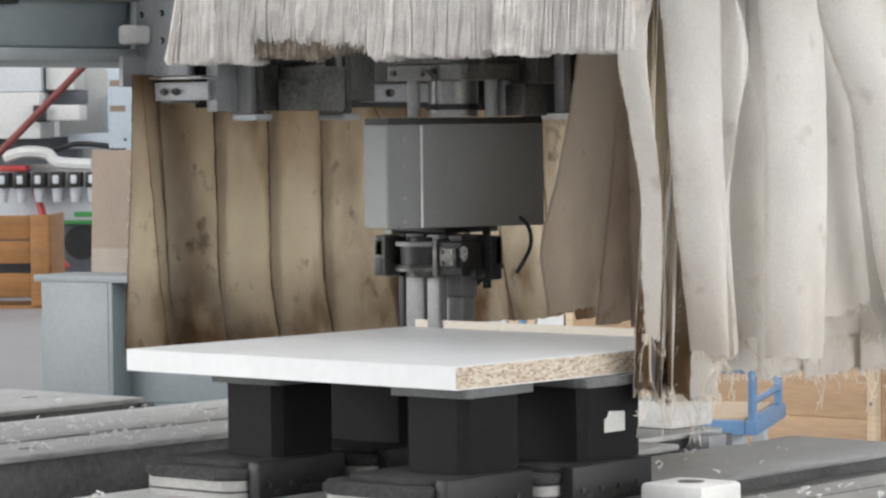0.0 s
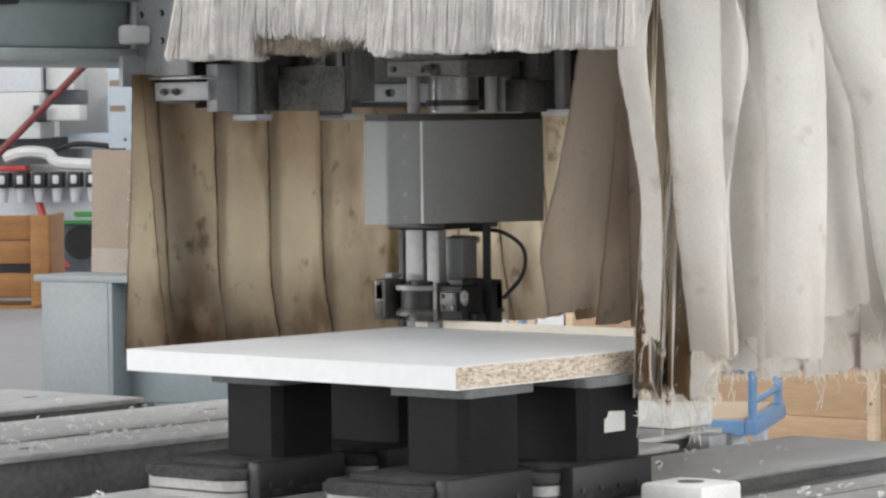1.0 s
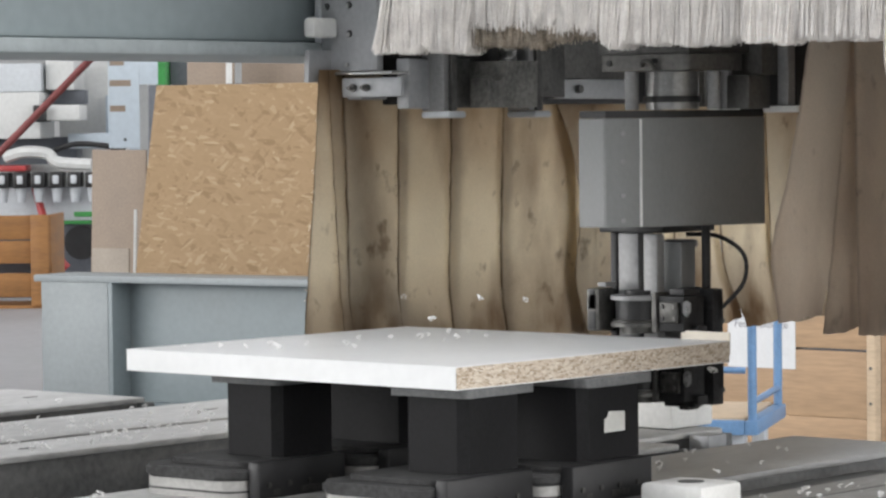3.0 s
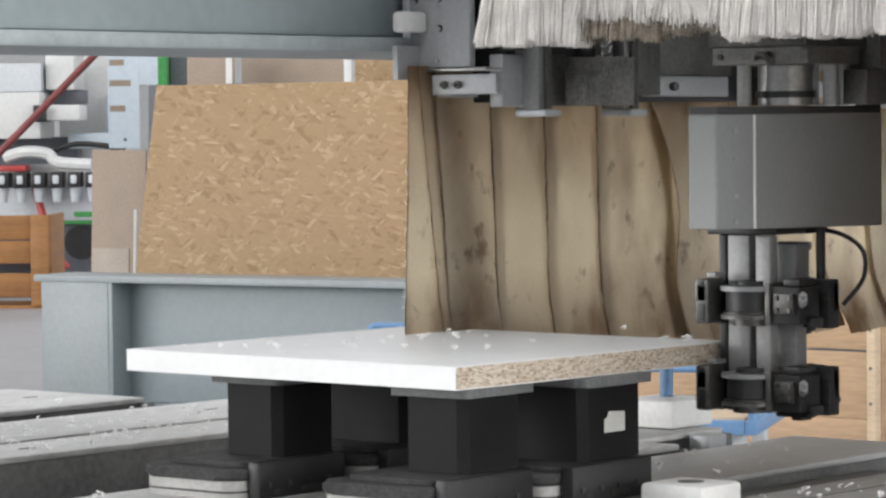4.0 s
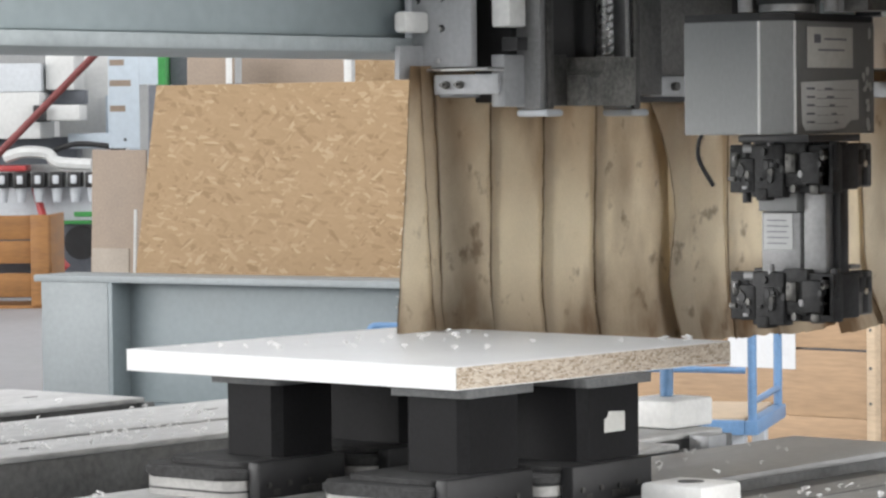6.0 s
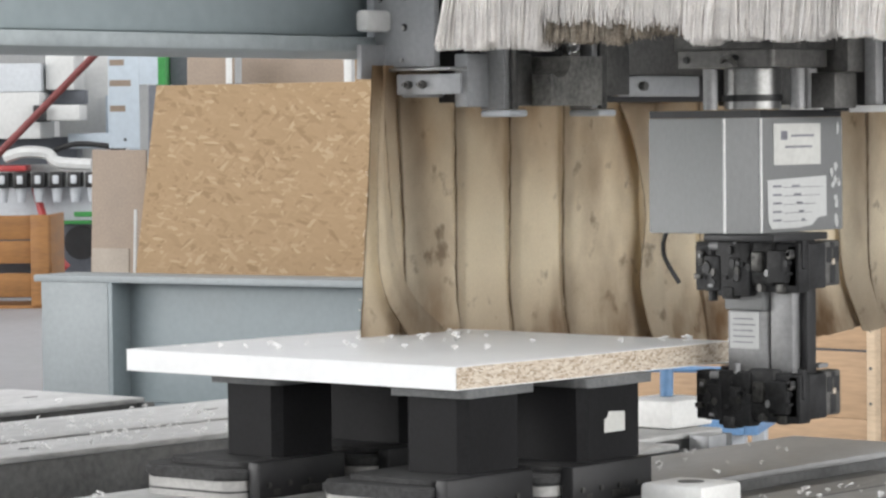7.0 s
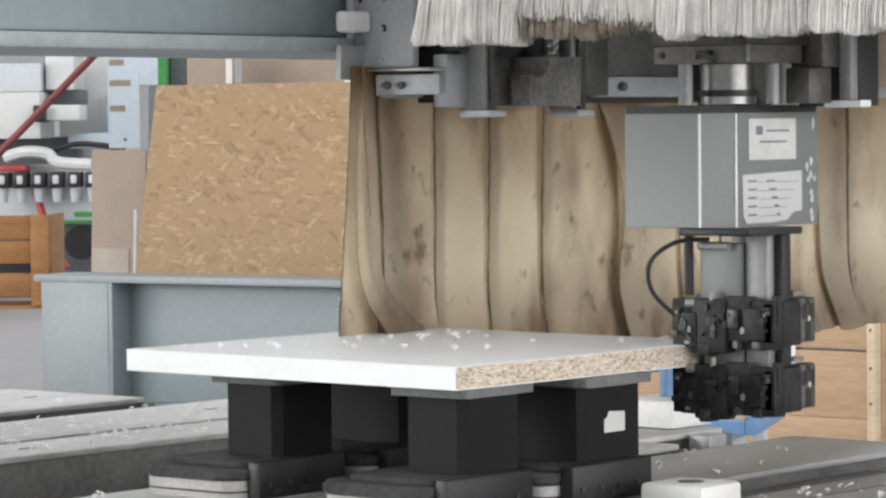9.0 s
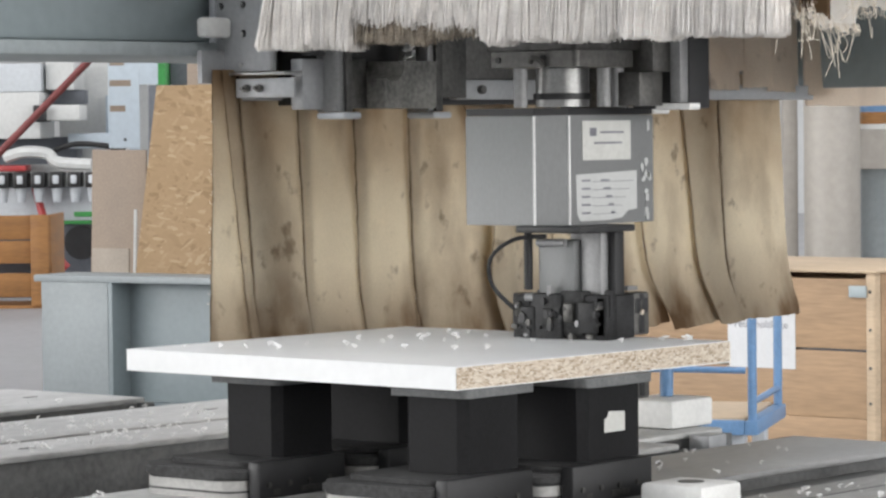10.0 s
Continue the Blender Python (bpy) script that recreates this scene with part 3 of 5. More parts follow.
def fringe(parent, left, right, z0, z1, x, bow, seed, hem=40, side=30, long=4, peak=1.0):
    """Frayed threads of a band: short ones along its hem and left edge, a few long curling ones."""
    rng = random.Random(seed)
    bm = B()
    a, b = left[-1], right[-1]
    for q in range(hem):
        u = rng.random()
        y, xx, ln = a + (b - a) * u, x + bow * math.sin(math.pi * u ** peak), rng.uniform(0.003, 0.012)
        tube(bm, [(xx, y, z1 + 0.004), (xx + 0.001, y + rng.gauss(0, 0.002), z1 - ln * 0.5), (xx + 0.002, y + rng.gauss(0, 0.004), z1 - ln)], 0.00045, 3)
    for q in range(side):
        v = rng.uniform(0.12, 0.99)
        y, z, ln = along(left, v), z0 + (z1 - z0) * v, rng.uniform(0.002, 0.007)
        tube(bm, [(x, y + 0.002, z), (x + 0.001, y - ln * 0.5, z + rng.gauss(0, 0.002)), (x, y - ln, z + rng.gauss(-0.002, 0.004))], 0.0004, 3)
    for q in range(long):
        y, z = rng.uniform(a, b), z1 + 0.004
        d = rng.choice((-1, 1))
        tube(bm, smooth_path([(x + bow, y, z), (x + bow + 0.006, y + d * rng.uniform(0, 0.012), z - rng.uniform(0.008, 0.02)),
                              (x + bow + 0.008, y + d * rng.uniform(0.0, 0.03), z - rng.uniform(0.02, 0.05)), (x + bow + 0.004, y + d * rng.uniform(0.01, 0.045), z - rng.uniform(0.02, 0.07))], 5), 0.0006, 4)
    tagged(part("fringe", bm, THREAD, parent, "frayed loose threads"), kind="stuff")


def far_curtain():
    """Soiled canvas strips on the far side of the hood, each lapped over its neighbour like shingles."""
    th = thing("strip_curtain", "row of brown dust-stained canvas strips hanging from the carriage", "curtain", (-1.14, 0.6, 1.345), "hood curtains")
    rng = random.Random(5)
    # each strip's left edge from top to hem, how far it stands out, and how far its hem kicks out
    lefts = [((-0.050, -0.054, -0.061, -0.070, -0.078), 0.004, 0.0), ((-0.030, -0.018, -0.004, 0.008, 0.023), 0.008, 0.004), ((0.005, 0.012, 0.019, 0.026, 0.036), 0.012, 0.004),
             ((0.135, 0.137, 0.140, 0.144, 0.158), 0.006, 0.006), ((0.267, 0.268, 0.270, 0.273, 0.288), 0.006, 0.006), ((0.400, 0.401, 0.403, 0.407, 0.422), 0.006, 0.006),
             ((0.505, 0.508, 0.514, 0.524, 0.545), -0.022, 0.0), ((0.515, 0.585, 0.620, 0.606, 0.632), 0.022, 0.014), ((0.640, 0.640, 0.642, 0.65, 0.668), 0.006, 0.01),
             ((0.765, 0.767, 0.77, 0.78, 0.80), 0.006, 0.004), ((0.885, 0.887, 0.89, 0.90, 0.925), 0.006, 0.004), ((1.02, 1.02, 1.028, 1.045, 1.106), 0.012, 0.014),
             ((1.12, 1.12, 1.13, 1.14, 1.15), -0.018, 0.0), ((1.160, 1.174, 1.188, 1.202, 1.245), 0.016, 0.016), ((1.276, 1.280, 1.285, 1.294, 1.318), 0.012, 0.012),
             ((1.487, 1.488, 1.491, 1.50, 1.522), 0.0, 0.0)]
    for k, ((a, x, kick), (b, _, _)) in enumerate(zip(lefts, lefts[1:])):
        a = [y - 1.2 * (x - 0.002) for y in a]
        lap = 0.10 if k in (5, 6, 11, 12) else 0.03 if k < 2 else 0.014
        if k == 14:
            lap = 0.0
        ob = part("strip", band(a, [y + lap for y in b], 0.0, -0.455 + rng.uniform(-0.004, 0.004), x, 0.007, 300 + k, 0.002, -0.011, 0.8, 0.004, kick), CANVAS, th)
        if k in (0, 3, 5, 14):
            fringe(ob, a, [y + lap for y in b], 0.0, -0.446, x + 0.005, 0.004, 380 + k, 14, 10, 0)
    # one loose strip that sweeps aside when its hem catches on the board
    loose = part("loose_strip", band([-0.040, -0.050, -0.052, -0.035, 0.055], [-0.028, -0.024, -0.008, 0.036, 0.172], 0.0, -0.44, 0.0, 0.006, 350, 0.002, -0.01), CANVAS, th)
    part("clamp_bar", box(B(), -0.014, -0.005, -0.06, 1.50, -0.02, 0.03), PLATE, th, "grey clamp bar")
    # short flaps folded up over the rail
    for k, (y0, y1, z0, z1) in enumerate(((1.10, 1.295, 0.11, 0.005), (1.17, 1.30, 0.05, -0.03), (1.295, 1.366, 0.11, -0.026), (1.366, 1.50, 0.11, -0.034), (1.51, 1.60, 0.10, -0.04), (1.56, 1.66, 0.10, -0.02), (1.52, 1.80, 0.04, -0.06))):
        part("folded_flap", band([y0, y0 + 0.004], [y1, y1 + 0.004], z0, z1, 0.05 + 0.006 * (k % 3), 0.012, 400 + k, 0.001, 0.02 * (-1) ** k), CANVAS_INNER, th, "stiff folded canvas flap")
    return th, loose


def near_curtain():
    """Pale canvas bands on the near side of the hood, layered, with frayed hems. Local origin at the hood's near front corner."""
    th = thing("strip_curtain", "pale layered canvas strips with frayed hems hanging from the hood", "curtain", (0.07, 0.237, 1.46), "hood curtains")
    # left edge and right edge (top to hem, at even heights), hem, depth, bulge, lean, where the bulge lies, slant
    rows = [((0.058, -0.004, 0.016, 0.041, 0.041, 0.043), (0.078, 0.050, 0.064, 0.082, 0.084, 0.074), -0.487, 0.010, 0.012, 0.03, 1.0, 0.0),
            ((0.074, 0.094, 0.102, 0.114, 0.132, 0.147), (0.213, 0.215, 0.219, 0.226, 0.223, 0.211), -0.516, 0.030, 0.042, 0.030, 0.7, 0.0),
            ((0.180, 0.182, 0.185, 0.190, 0.195, 0.200), (0.240, 0.284, 0.257, 0.227, 0.234, 0.246), -0.520, 0.014, 0.020, 0.05, 1.4, 0.0),
            ((0.225, 0.225, 0.225, 0.225, 0.232, 0.246), (0.300, 0.305, 0.335, 0.338, 0.338, 0.335), -0.514, -0.060, 0.018, 0.03, 0.8, 0.0),
            ((0.306, 0.317, 0.323, 0.325, 0.320, 0.322), (0.438, 0.461, 0.469, 0.469, 0.466, 0.459), -0.530, 0.046, 0.040, 0.030, 0.7, 0.002),
            ((0.43, 0.43, 0.43, 0.43, 0.435, 0.44), (0.450, 0.500, 0.562, 0.583, 0.602, 0.620), -0.500, -0.045, 0.012, 0.01, 0.8, 0.035),
            ((0.436, 0.486, 0.552, 0.577, 0.603, 0.645), (0.62, 0.64, 0.68, 0.70, 0.72, 0.73), -0.505, 0.052, 0.045, 0.036, 0.7, 0.0),
            ((0.70, 0.71, 0.72), (0.85, 0.86, 0.87), -0.52, 0.02, 0.02, -0.02, 0.7, 0.0),
            ((0.12, 0.12, 0.122), (0.215, 0.22, 0.226), -0.584, -0.045, 0.006, -0.01, 1.0, 0.0),
            ((0.21, 0.22, 0.225), (0.33, 0.34, 0.345), -0.560, -0.075, 0.008, -0.01, 1.0, 0.0),
            ((0.31, 0.32, 0.33), (0.46, 0.47, 0.48), -0.572, -0.08, 0.012, -0.02, 0.8, 0.01),
            ((0.42, 0.43, 0.45), (0.58, 0.59, 0.612), -0.582, -0.075, 0.012, -0.02, 0.8, 0.012),
            ((0.45, 0.45, 0.456), (0.60, 0.60, 0.612), -0.528, -0.062, 0.008, -0.02, 0.8, 0.010),
            ((0.59, 0.59, 0.60), (0.74, 0.74, 0.76), -0.575, -0.07, 0.008, -0.01, 1.0, 0.0),
            ((0.72, 0.72, 0.73), (0.88, 0.88, 0.89), -0.58, -0.020, 0.008, -0.01, 1.0, 0.0)]
    for k, (a, b, z1, x, bow, lean, peak, slant) in enumerate(rows):
        a = [y - 1.2 * (x - lean / 2 - 0.02) for y in a]
        b = [y - 1.2 * (x + lean / 2 - 0.02) for y in b]
        ob = part("strip", band(a, b, 0.0, z1, x, bow, 40 + k, 0.004, lean, peak, slant), CANVAS_LIGHT, th)
        fringe(ob, a, b, 0.0, z1 + slant * 0.5, x - lean * 0.4, bow * 0.7, 70 + k, 46, 46 if k in (0, 1, 4, 6) else 8, 7 if k in (1, 2, 8, 11) else 2, peak)
    # a bundle of narrow strips seen on edge
    rng = random.Random(4)
    for k in range(14):
        y = 0.070 + 0.0066 * k
        w = rng.uniform(0.010, 0.024)
        z1 = -0.545 - 0.002 * k + rng.uniform(-0.018, 0.012)
        x = -0.006 - 0.006 * (k % 4)
        a = [y + rng.uniform(0.02, 0.04), y + rng.uniform(0.018, 0.04), y + rng.uniform(0, 0.02), y]
        b = [v + w for v in a]
        ob = part("strip", band(a, b, 0.0, z1, x, 0.006, 90 + k, 0.005, rng.uniform(-0.03, 0.03)), CANVAS_LIGHT if k % 2 else CANVAS, th)
        fringe(ob, a, b, 0.0, z1, x, 0.006, 130 + k, 12, 12, 1)
    # inner strips, seen beyond the head
    for k, (a, b, z1, x) in enumerate((((0.49, 0.452, 0.425, 0.392, 0.354, 0.372), (0.60, 0.595, 0.572, 0.545, 0.522, 0.488), -0.482, -0.40),
                                       ((0.54, 0.55, 0.545, 0.53, 0.51, 0.49), (0.60, 0.60, 0.60, 0.60, 0.60, 0.60), -0.505, -0.416),
                                       ((0.566, 0.570, 0.572, 0.574, 0.576, 0.578), (0.69, 0.69, 0.70, 0.70, 0.70, 0.70), -0.515, -0.395),
                                       ((0.68, 0.68, 0.68), (0.82, 0.82, 0.82), -0.51, -0.402))):
        a = [y - 1.2 * (x + 0.41) for y in a]
        b = [y - 1.2 * (x + 0.39) for y in b]
        part("inner_strip", band(a, b, 0.0, z1, x, 0.014, 240 + k, 0.002, -0.02, 0.7), CANVAS_INNER, th, "brown dusty inner strip")
    part("clamp_bar", box(B(), -0.09, 0.09, 0.0, 0.95, 0.001, 0.02), PLATE, th, "grey clamp bar")
    part("inner_clamp_bar", box(B(), -0.42, -0.402, 0.3, 0.95, -0.005, 0.06), PLATE, th, "grey clamp bar")
    return th


AX, AY, HZ = -0.514, 0.619, 1.264


def bristles(bm, x0, x1, count, seed, short=0.0, y=0.0):
    rng = random.Random(seed)
    for k in range(count):
        x = x0 + (x1 - x0) * (k + rng.random()) / count
        yy = y + rng.uniform(-0.022, 0.012)
        ln = 0.115 + rng.uniform(-0.006, 0.004) - short * rng.uniform(0.5, 1.0)
        dx = rng.gauss(0, 0.003) + 0.006 * math.sin(71 * x + 2 * math.sin(23 * x)) + 0.004 * math.sin(260 * x)
        dy = rng.gauss(0, 0.005)
        ln += 0.003 * math.sin(120 * x) + 0.002 * math.sin(47 * x)
        if x < -0.205:
            dx -= 0.02 * (-0.205 - x) / 0.03
        w = rng.uniform(0.0005, 0.0010)
        a = [bm.verts.new((x + s * w, yy + t * w, 0)) for s, t in ((-1, -1), (1, -1), (0, 1))]
        b = [bm.verts.new((x + dx + s * w * .7, yy + dy + t * w * .7, -ln)) for s, t in ((-1, -1), (1, -1), (0, 1))]
        for i in range(3):
            bm.faces.new((a[i], a[(i + 1) % 3], b[(i + 1) % 3], b[i]))
        bm.faces.new(b)
    return bm


def head():
    """The working head: brush skirt, flange, guide columns; the housing with its tools turns below it."""
    th = thing("spindle_unit", "spindle unit of the machine with a pale bristle skirt", "spindle unit", (AX, AY, HZ))

    def hb(bm, x0, x1, y0, y1, z0, z1, bevel=0.002):
        return box(bm, x0, x1, y0, y1, z0, z1, bevel)

    part("ring_plate", prism(B(), rounded(-0.078, 0.078, -0.068, 0.068, 0.008), 0.067, 0.09), WORN, th, "worn steel ring plate")
    part("upper_block", hb(B(), -0.08, 0.08, -0.07, 0.08, 0.0905, 0.22), DSTEEL, th, "dark spindle block")
    bm = B()
    rod(bm, (0, 0, 0.012), (0, 0, 0.066), 0.038, seg=32)
    part("spindle", bm, GROUND, th, "polished spindle")
    bm = B()
    rod(bm, (0, 0, 0.022), (0, 0, 0.031), 0.0415, seg=32)
    part("seal_ring", bm, BLACK, th)
    for x, y in ((-0.026, -0.062), (0.064, 0.012), (-0.062, 0.05), (0.05, 0.062)):
        bm = B()
        rod(bm, (x, y, 0.0115), (x, y, 0.066), 0.010, seg=16)
        part("guide_column", bm, COLUMN, th)
    part("valve_block", hb(B(), 0.055, 0.095, 0.055, 0.11, 0.012, 0.06), WORN, th, "grimy valve block")
    part("side_block", hb(B(), 0.04, 0.10, 0.0805, 0.13, 0.0605, 0.22), WORN, th, "dark grey side block")
    part("rear_slide", hb(B(), 0.02, 0.12, 0.14, 0.19, 0.008, 0.22), BLACK, th)
    part("rear_rail", hb(B(), 0.10, 0.119, 0.12, 0.139, 0.016, 0.22), COLUMN, th, "steel rail")
    part("rear_foot", hb(B(), 0.08, 0.14, 0.112, 0.139, 0.006, 0.0155), NYLON, th, "white end stop")
    for x, z in ((-0.06, 0.078), (0.02, 0.08)):
        bm = B()
        rod(bm, (x, -0.0682, z), (x, -0.071, z), 0.0045, seg=8)
        part("plate_bolt", bm, BLACK, th)
    bm = B()
    tube(bm, smooth_path([(.0, -.072, .074), (.008, -.078, .08), (.018, -.078, .078), (.024, -.072, .068)]), 0.0035)
    part("hose", bm, DSTEEL, th, "bent steel pipe")
    # brush skirt along the front and the right side
    bx0, bx1, by = -0.235, 0.60, -0.334
    bm = B()
    hb(bm, bx0 + 0.015, bx1, by - 0.012, by + 0.012, 0.212, 0.25)
    part("brush_holder", bm, PLATE, th, "grey brush holder")
    # unseen panel, added to stop light entering over the brush
    part("hood_shade_front", hb(B(), bx0 + 0.015, bx1, by - 0.008, by + 0.008, 0.2505, 0.36), GREY, th, "unseen grey panel added to block light above the brush")
    part("brush_core", box(B(), bx0 + 0.03, bx0 + 0.15, by - 0.010, by + 0.008, 0.125, 0.2115, 0.002), BRISTLE, th, "dense pale bristles")
    part("brush_core", box(B(), bx0 + 0.31, bx1 - 0.004, by - 0.010, by + 0.008, 0.125, 0.2115, 0.002), BRISTLE, th, "dense pale bristles")
    for k in range(11):
        x0 = bx0 + (bx1 - bx0) * k / 11
        x1 = bx0 + (bx1 - bx0) * (k + 1) / 11
        bm = bristles(B(), x0, x1, 1700, 100 + k, 0.045 if k in (2, 3) else 0.03 if k == 4 else 0.0, by)
        ob = part("bristle_tuft", bm, BRISTLE, th, "pale bristles", shade=False)
        ob.location = (0, 0, 0.2115)
    for k, (x0, x1) in enumerate(((-0.09, 0.03), (0.03, 0.15))):
        ob = part("singed_tuft", bristles(B(), x0, x1, 1500, 150 + k, 0.004 + 0.010 * k, by + 0.012), BRISTLE_DARK, th, "singed brown bristles", shade=False)
        ob.location = (0, 0, 0.2115)
    return th


def stage(parent, name, label):
    """A clamping stage: a bobbin-shaped pressure disc with steel rims, a slotted block, a drive block with an air nozzle, and a crowded cast back."""
    flip = Matrix.Diagonal((0.76, -0.80, 1.06, 1))

    def turned(bm):
        bm.transform(flip)
        return bm
    st = part(name, turned(box(B(), -0.075, 0.085, -0.01, 0.040, -0.050, -0.012, 0.002)), CASTBLACK, parent, label)

    def sub(nm, bm, m, lab=""):
        return part(nm, turned(bm), m, st, lab)

    def lump(nm, x0, x1, y0, y1, z0, z1, m=CASTBLACK, lab="", bevel=0.0022):
        return sub(nm, box(B(), x0, x1, y0, y1, z0, z1, bevel), m, lab)
    # front: the disc between its rims
    for nm, z0, z1, r, m, lab in (("pressure_disc", -0.043, -0.017, 0.046, BLACK, "black pressure disc"), ("steel_rim", -0.0165, -0.0105, 0.056, COLUMN, "bright steel rim"),
                                  ("steel_rim", -0.0525, -0.0475, 0.056, WORN, "worn steel rim"), ("rim_ring", -0.047, -0.0435, 0.052, DSTEEL, "dark ring"),
                                  ("hub", -0.0615, -0.053, 0.036, DSTEEL, "dark hub"), ("cap", -0.010, -0.004, 0.030, BLACK, "")):
        bm = B()
        rod(bm, (0.012, -0.03, z0), (0.012, -0.03, z1), r, seg=40)
        sub(nm, bm, m, lab)
    # the slotted block: a frame with four dark windows round a brass pin
    lump("slotted_block", 0.078, 0.108, -0.072, -0.022, -0.060, -0.002, WORN, "grey slotted block", 0.004)
    for y, z, w, h in ((-0.058, -0.020, 0.008, 0.010), (-0.036, -0.020, 0.008, 0.010), (-0.047, -0.045, 0.008, 0.012), (-0.047, -0.008, 0.006, 0.004)):
        sub("window", box(B(), 0.1081, 0.1095, y - w, y + w, z - h, z + h, 0.0006), BLACK)
        sub("window", box(B(), 0.093 - w, 0.093 + w, -0.0735, -0.0721, z - h, z + h, 0.0006), BLACK)
    bm = B()
    rod(bm, (0.1082, -0.047, -0.029), (0.112, -0.047, -0.029), 0.004, seg=10)
    sub("pin", bm, CHIP, "brass pin")
    lump("clip", 0.070, 0.090, -0.060, -0.03, 0.000, 0.006, COLUMN, "bright clip", 0.001)
    # the drive block with its steps, screws and nozzle
    lump("drive_block", -0.105, -0.046, -0.052, 0.010, -0.058, -0.010, CASTBLACK, "black drive block")
    lump("drive_cover", -0.098, -0.056, -0.062, -0.0525, -0.046, -0.018, DSTEEL, "dark cover")
    lump("drive_cap", -0.100, -0.065, -0.045, 0.005, -0.0095, 0.000, BLACK)
    lump("spacer", -0.0455, -0.034, -0.058, -0.015, -0.060, -0.006, WORN, "worn spacer")
    for x, z in ((-0.09, -0.024), (-0.064, -0.024), (-0.09, -0.04), (-0.064, -0.04)):
        bm = B()
        rod(bm, (x, -0.0622, z), (x, -0.0645, z), 0.0035, seg=8)
        sub("screw_head", bm, WORN if x < -0.08 else BLACK)
    bm = B()
    rod(bm, (-0.1052, -0.045, -0.032), (-0.116, -0.058, -0.028), 0.006, seg=12)
    rod(bm, (-0.116, -0.058, -0.028), (-0.124, -0.068, -0.022), 0.0085, seg=6)
    rod(bm, (-0.124, -0.068, -0.022), (-0.128, -0.073, -0.018), 0.004, seg=10)
    sub("nozzle", bm, COLUMN, "chrome air nozzle")
    lump("foot", -0.12, -0.106, -0.03, 0.0, -0.062, -0.05, BLACK)
    lump("back_frame", -0.112, 0.112, 0.028, 0.060, -0.066, -0.003, CASTBLACK, "black cast frame")
    lump("side_frame", 0.088, 0.112, -0.022, 0.030, -0.062, -0.004, CASTBLACK, "black cast frame")
    # back: castings of several depths, none in line with the next
    for x0, x1, y1, z0, z1, m in ((-0.112, -0.070, 0.062, -0.046, -0.006, CASTBLACK), (-0.084, -0.048, 0.074, -0.066, -0.020, CASTBLACK), (-0.056, 0.014, 0.072, -0.072, -0.002, CASTBLACK),
                                  (0.006, 0.060, 0.066, -0.058, 0.002, GASKET), (0.052, 0.092, 0.073, -0.054, -0.012, CASTBLACK), (0.086, 0.108, 0.060, -0.060, -0.004, BLACK),
                                  (-0.030, -0.006, 0.076, -0.050, -0.022, GASKET), (0.018, 0.042, 0.074, -0.040, -0.014, DSTEEL), (-0.104, -0.088, 0.069, -0.034, -0.014, DSTEEL),
                                  (0.100, 0.116, 0.054, -0.036, 0.004, CASTBLACK), (0.064, 0.084, 0.064, -0.068, -0.055, DSTEEL), (-0.044, -0.02, 0.076, -0.076, -0.060, GASKET)):
        lump("casting", x0, x1, 0.041, y1, z0, z1, m, "black cast block", 0.003)
    rng = random.Random(len(name))
    for k in range(26):
        x, z = rng.uniform(-0.105, 0.10), rng.uniform(-0.062, -0.010)
        y = 0.0775 if -0.084 < x < 0.0 else 0.075
        bm = B()
        if k % 3:
            rod(bm, (x, 0.058, z), (x, y, z), rng.uniform(0.002, 0.0055), seg=8)
        else:
            box(bm, x, x + rng.uniform(0.006, 0.016), 0.058, y, z, z + rng.uniform(0.004, 0.010), 0.001)
        sub("fitting", bm, (BLACK, DSTEEL, CASTBLACK, BLACK, WORN, BLACK, COLUMN)[k % 7])
    for x, z, r in ((-0.076, -0.036, 0.008), (-0.062, -0.055, 0.005), (-0.02, -0.03, 0.006)):
        bm = B()
        rod(bm, (x, 0.0742, z), (x, 0.0772, z), r, seg=14)
        sub("hole", bm, BLACK)
    bm = B()
    rod(bm, (-0.075, 0.066, -0.008), (-0.018, 0.066, -0.008), 0.0055, seg=12)
    rod(bm, (-0.018, 0.066, -0.010), (-0.018, 0.066, 0.008), 0.006, seg=12)
    sub("air_pipe", bm, COLUMN, "dull chrome air pipe")
    return st


SX, SY = 0.064, -0.077


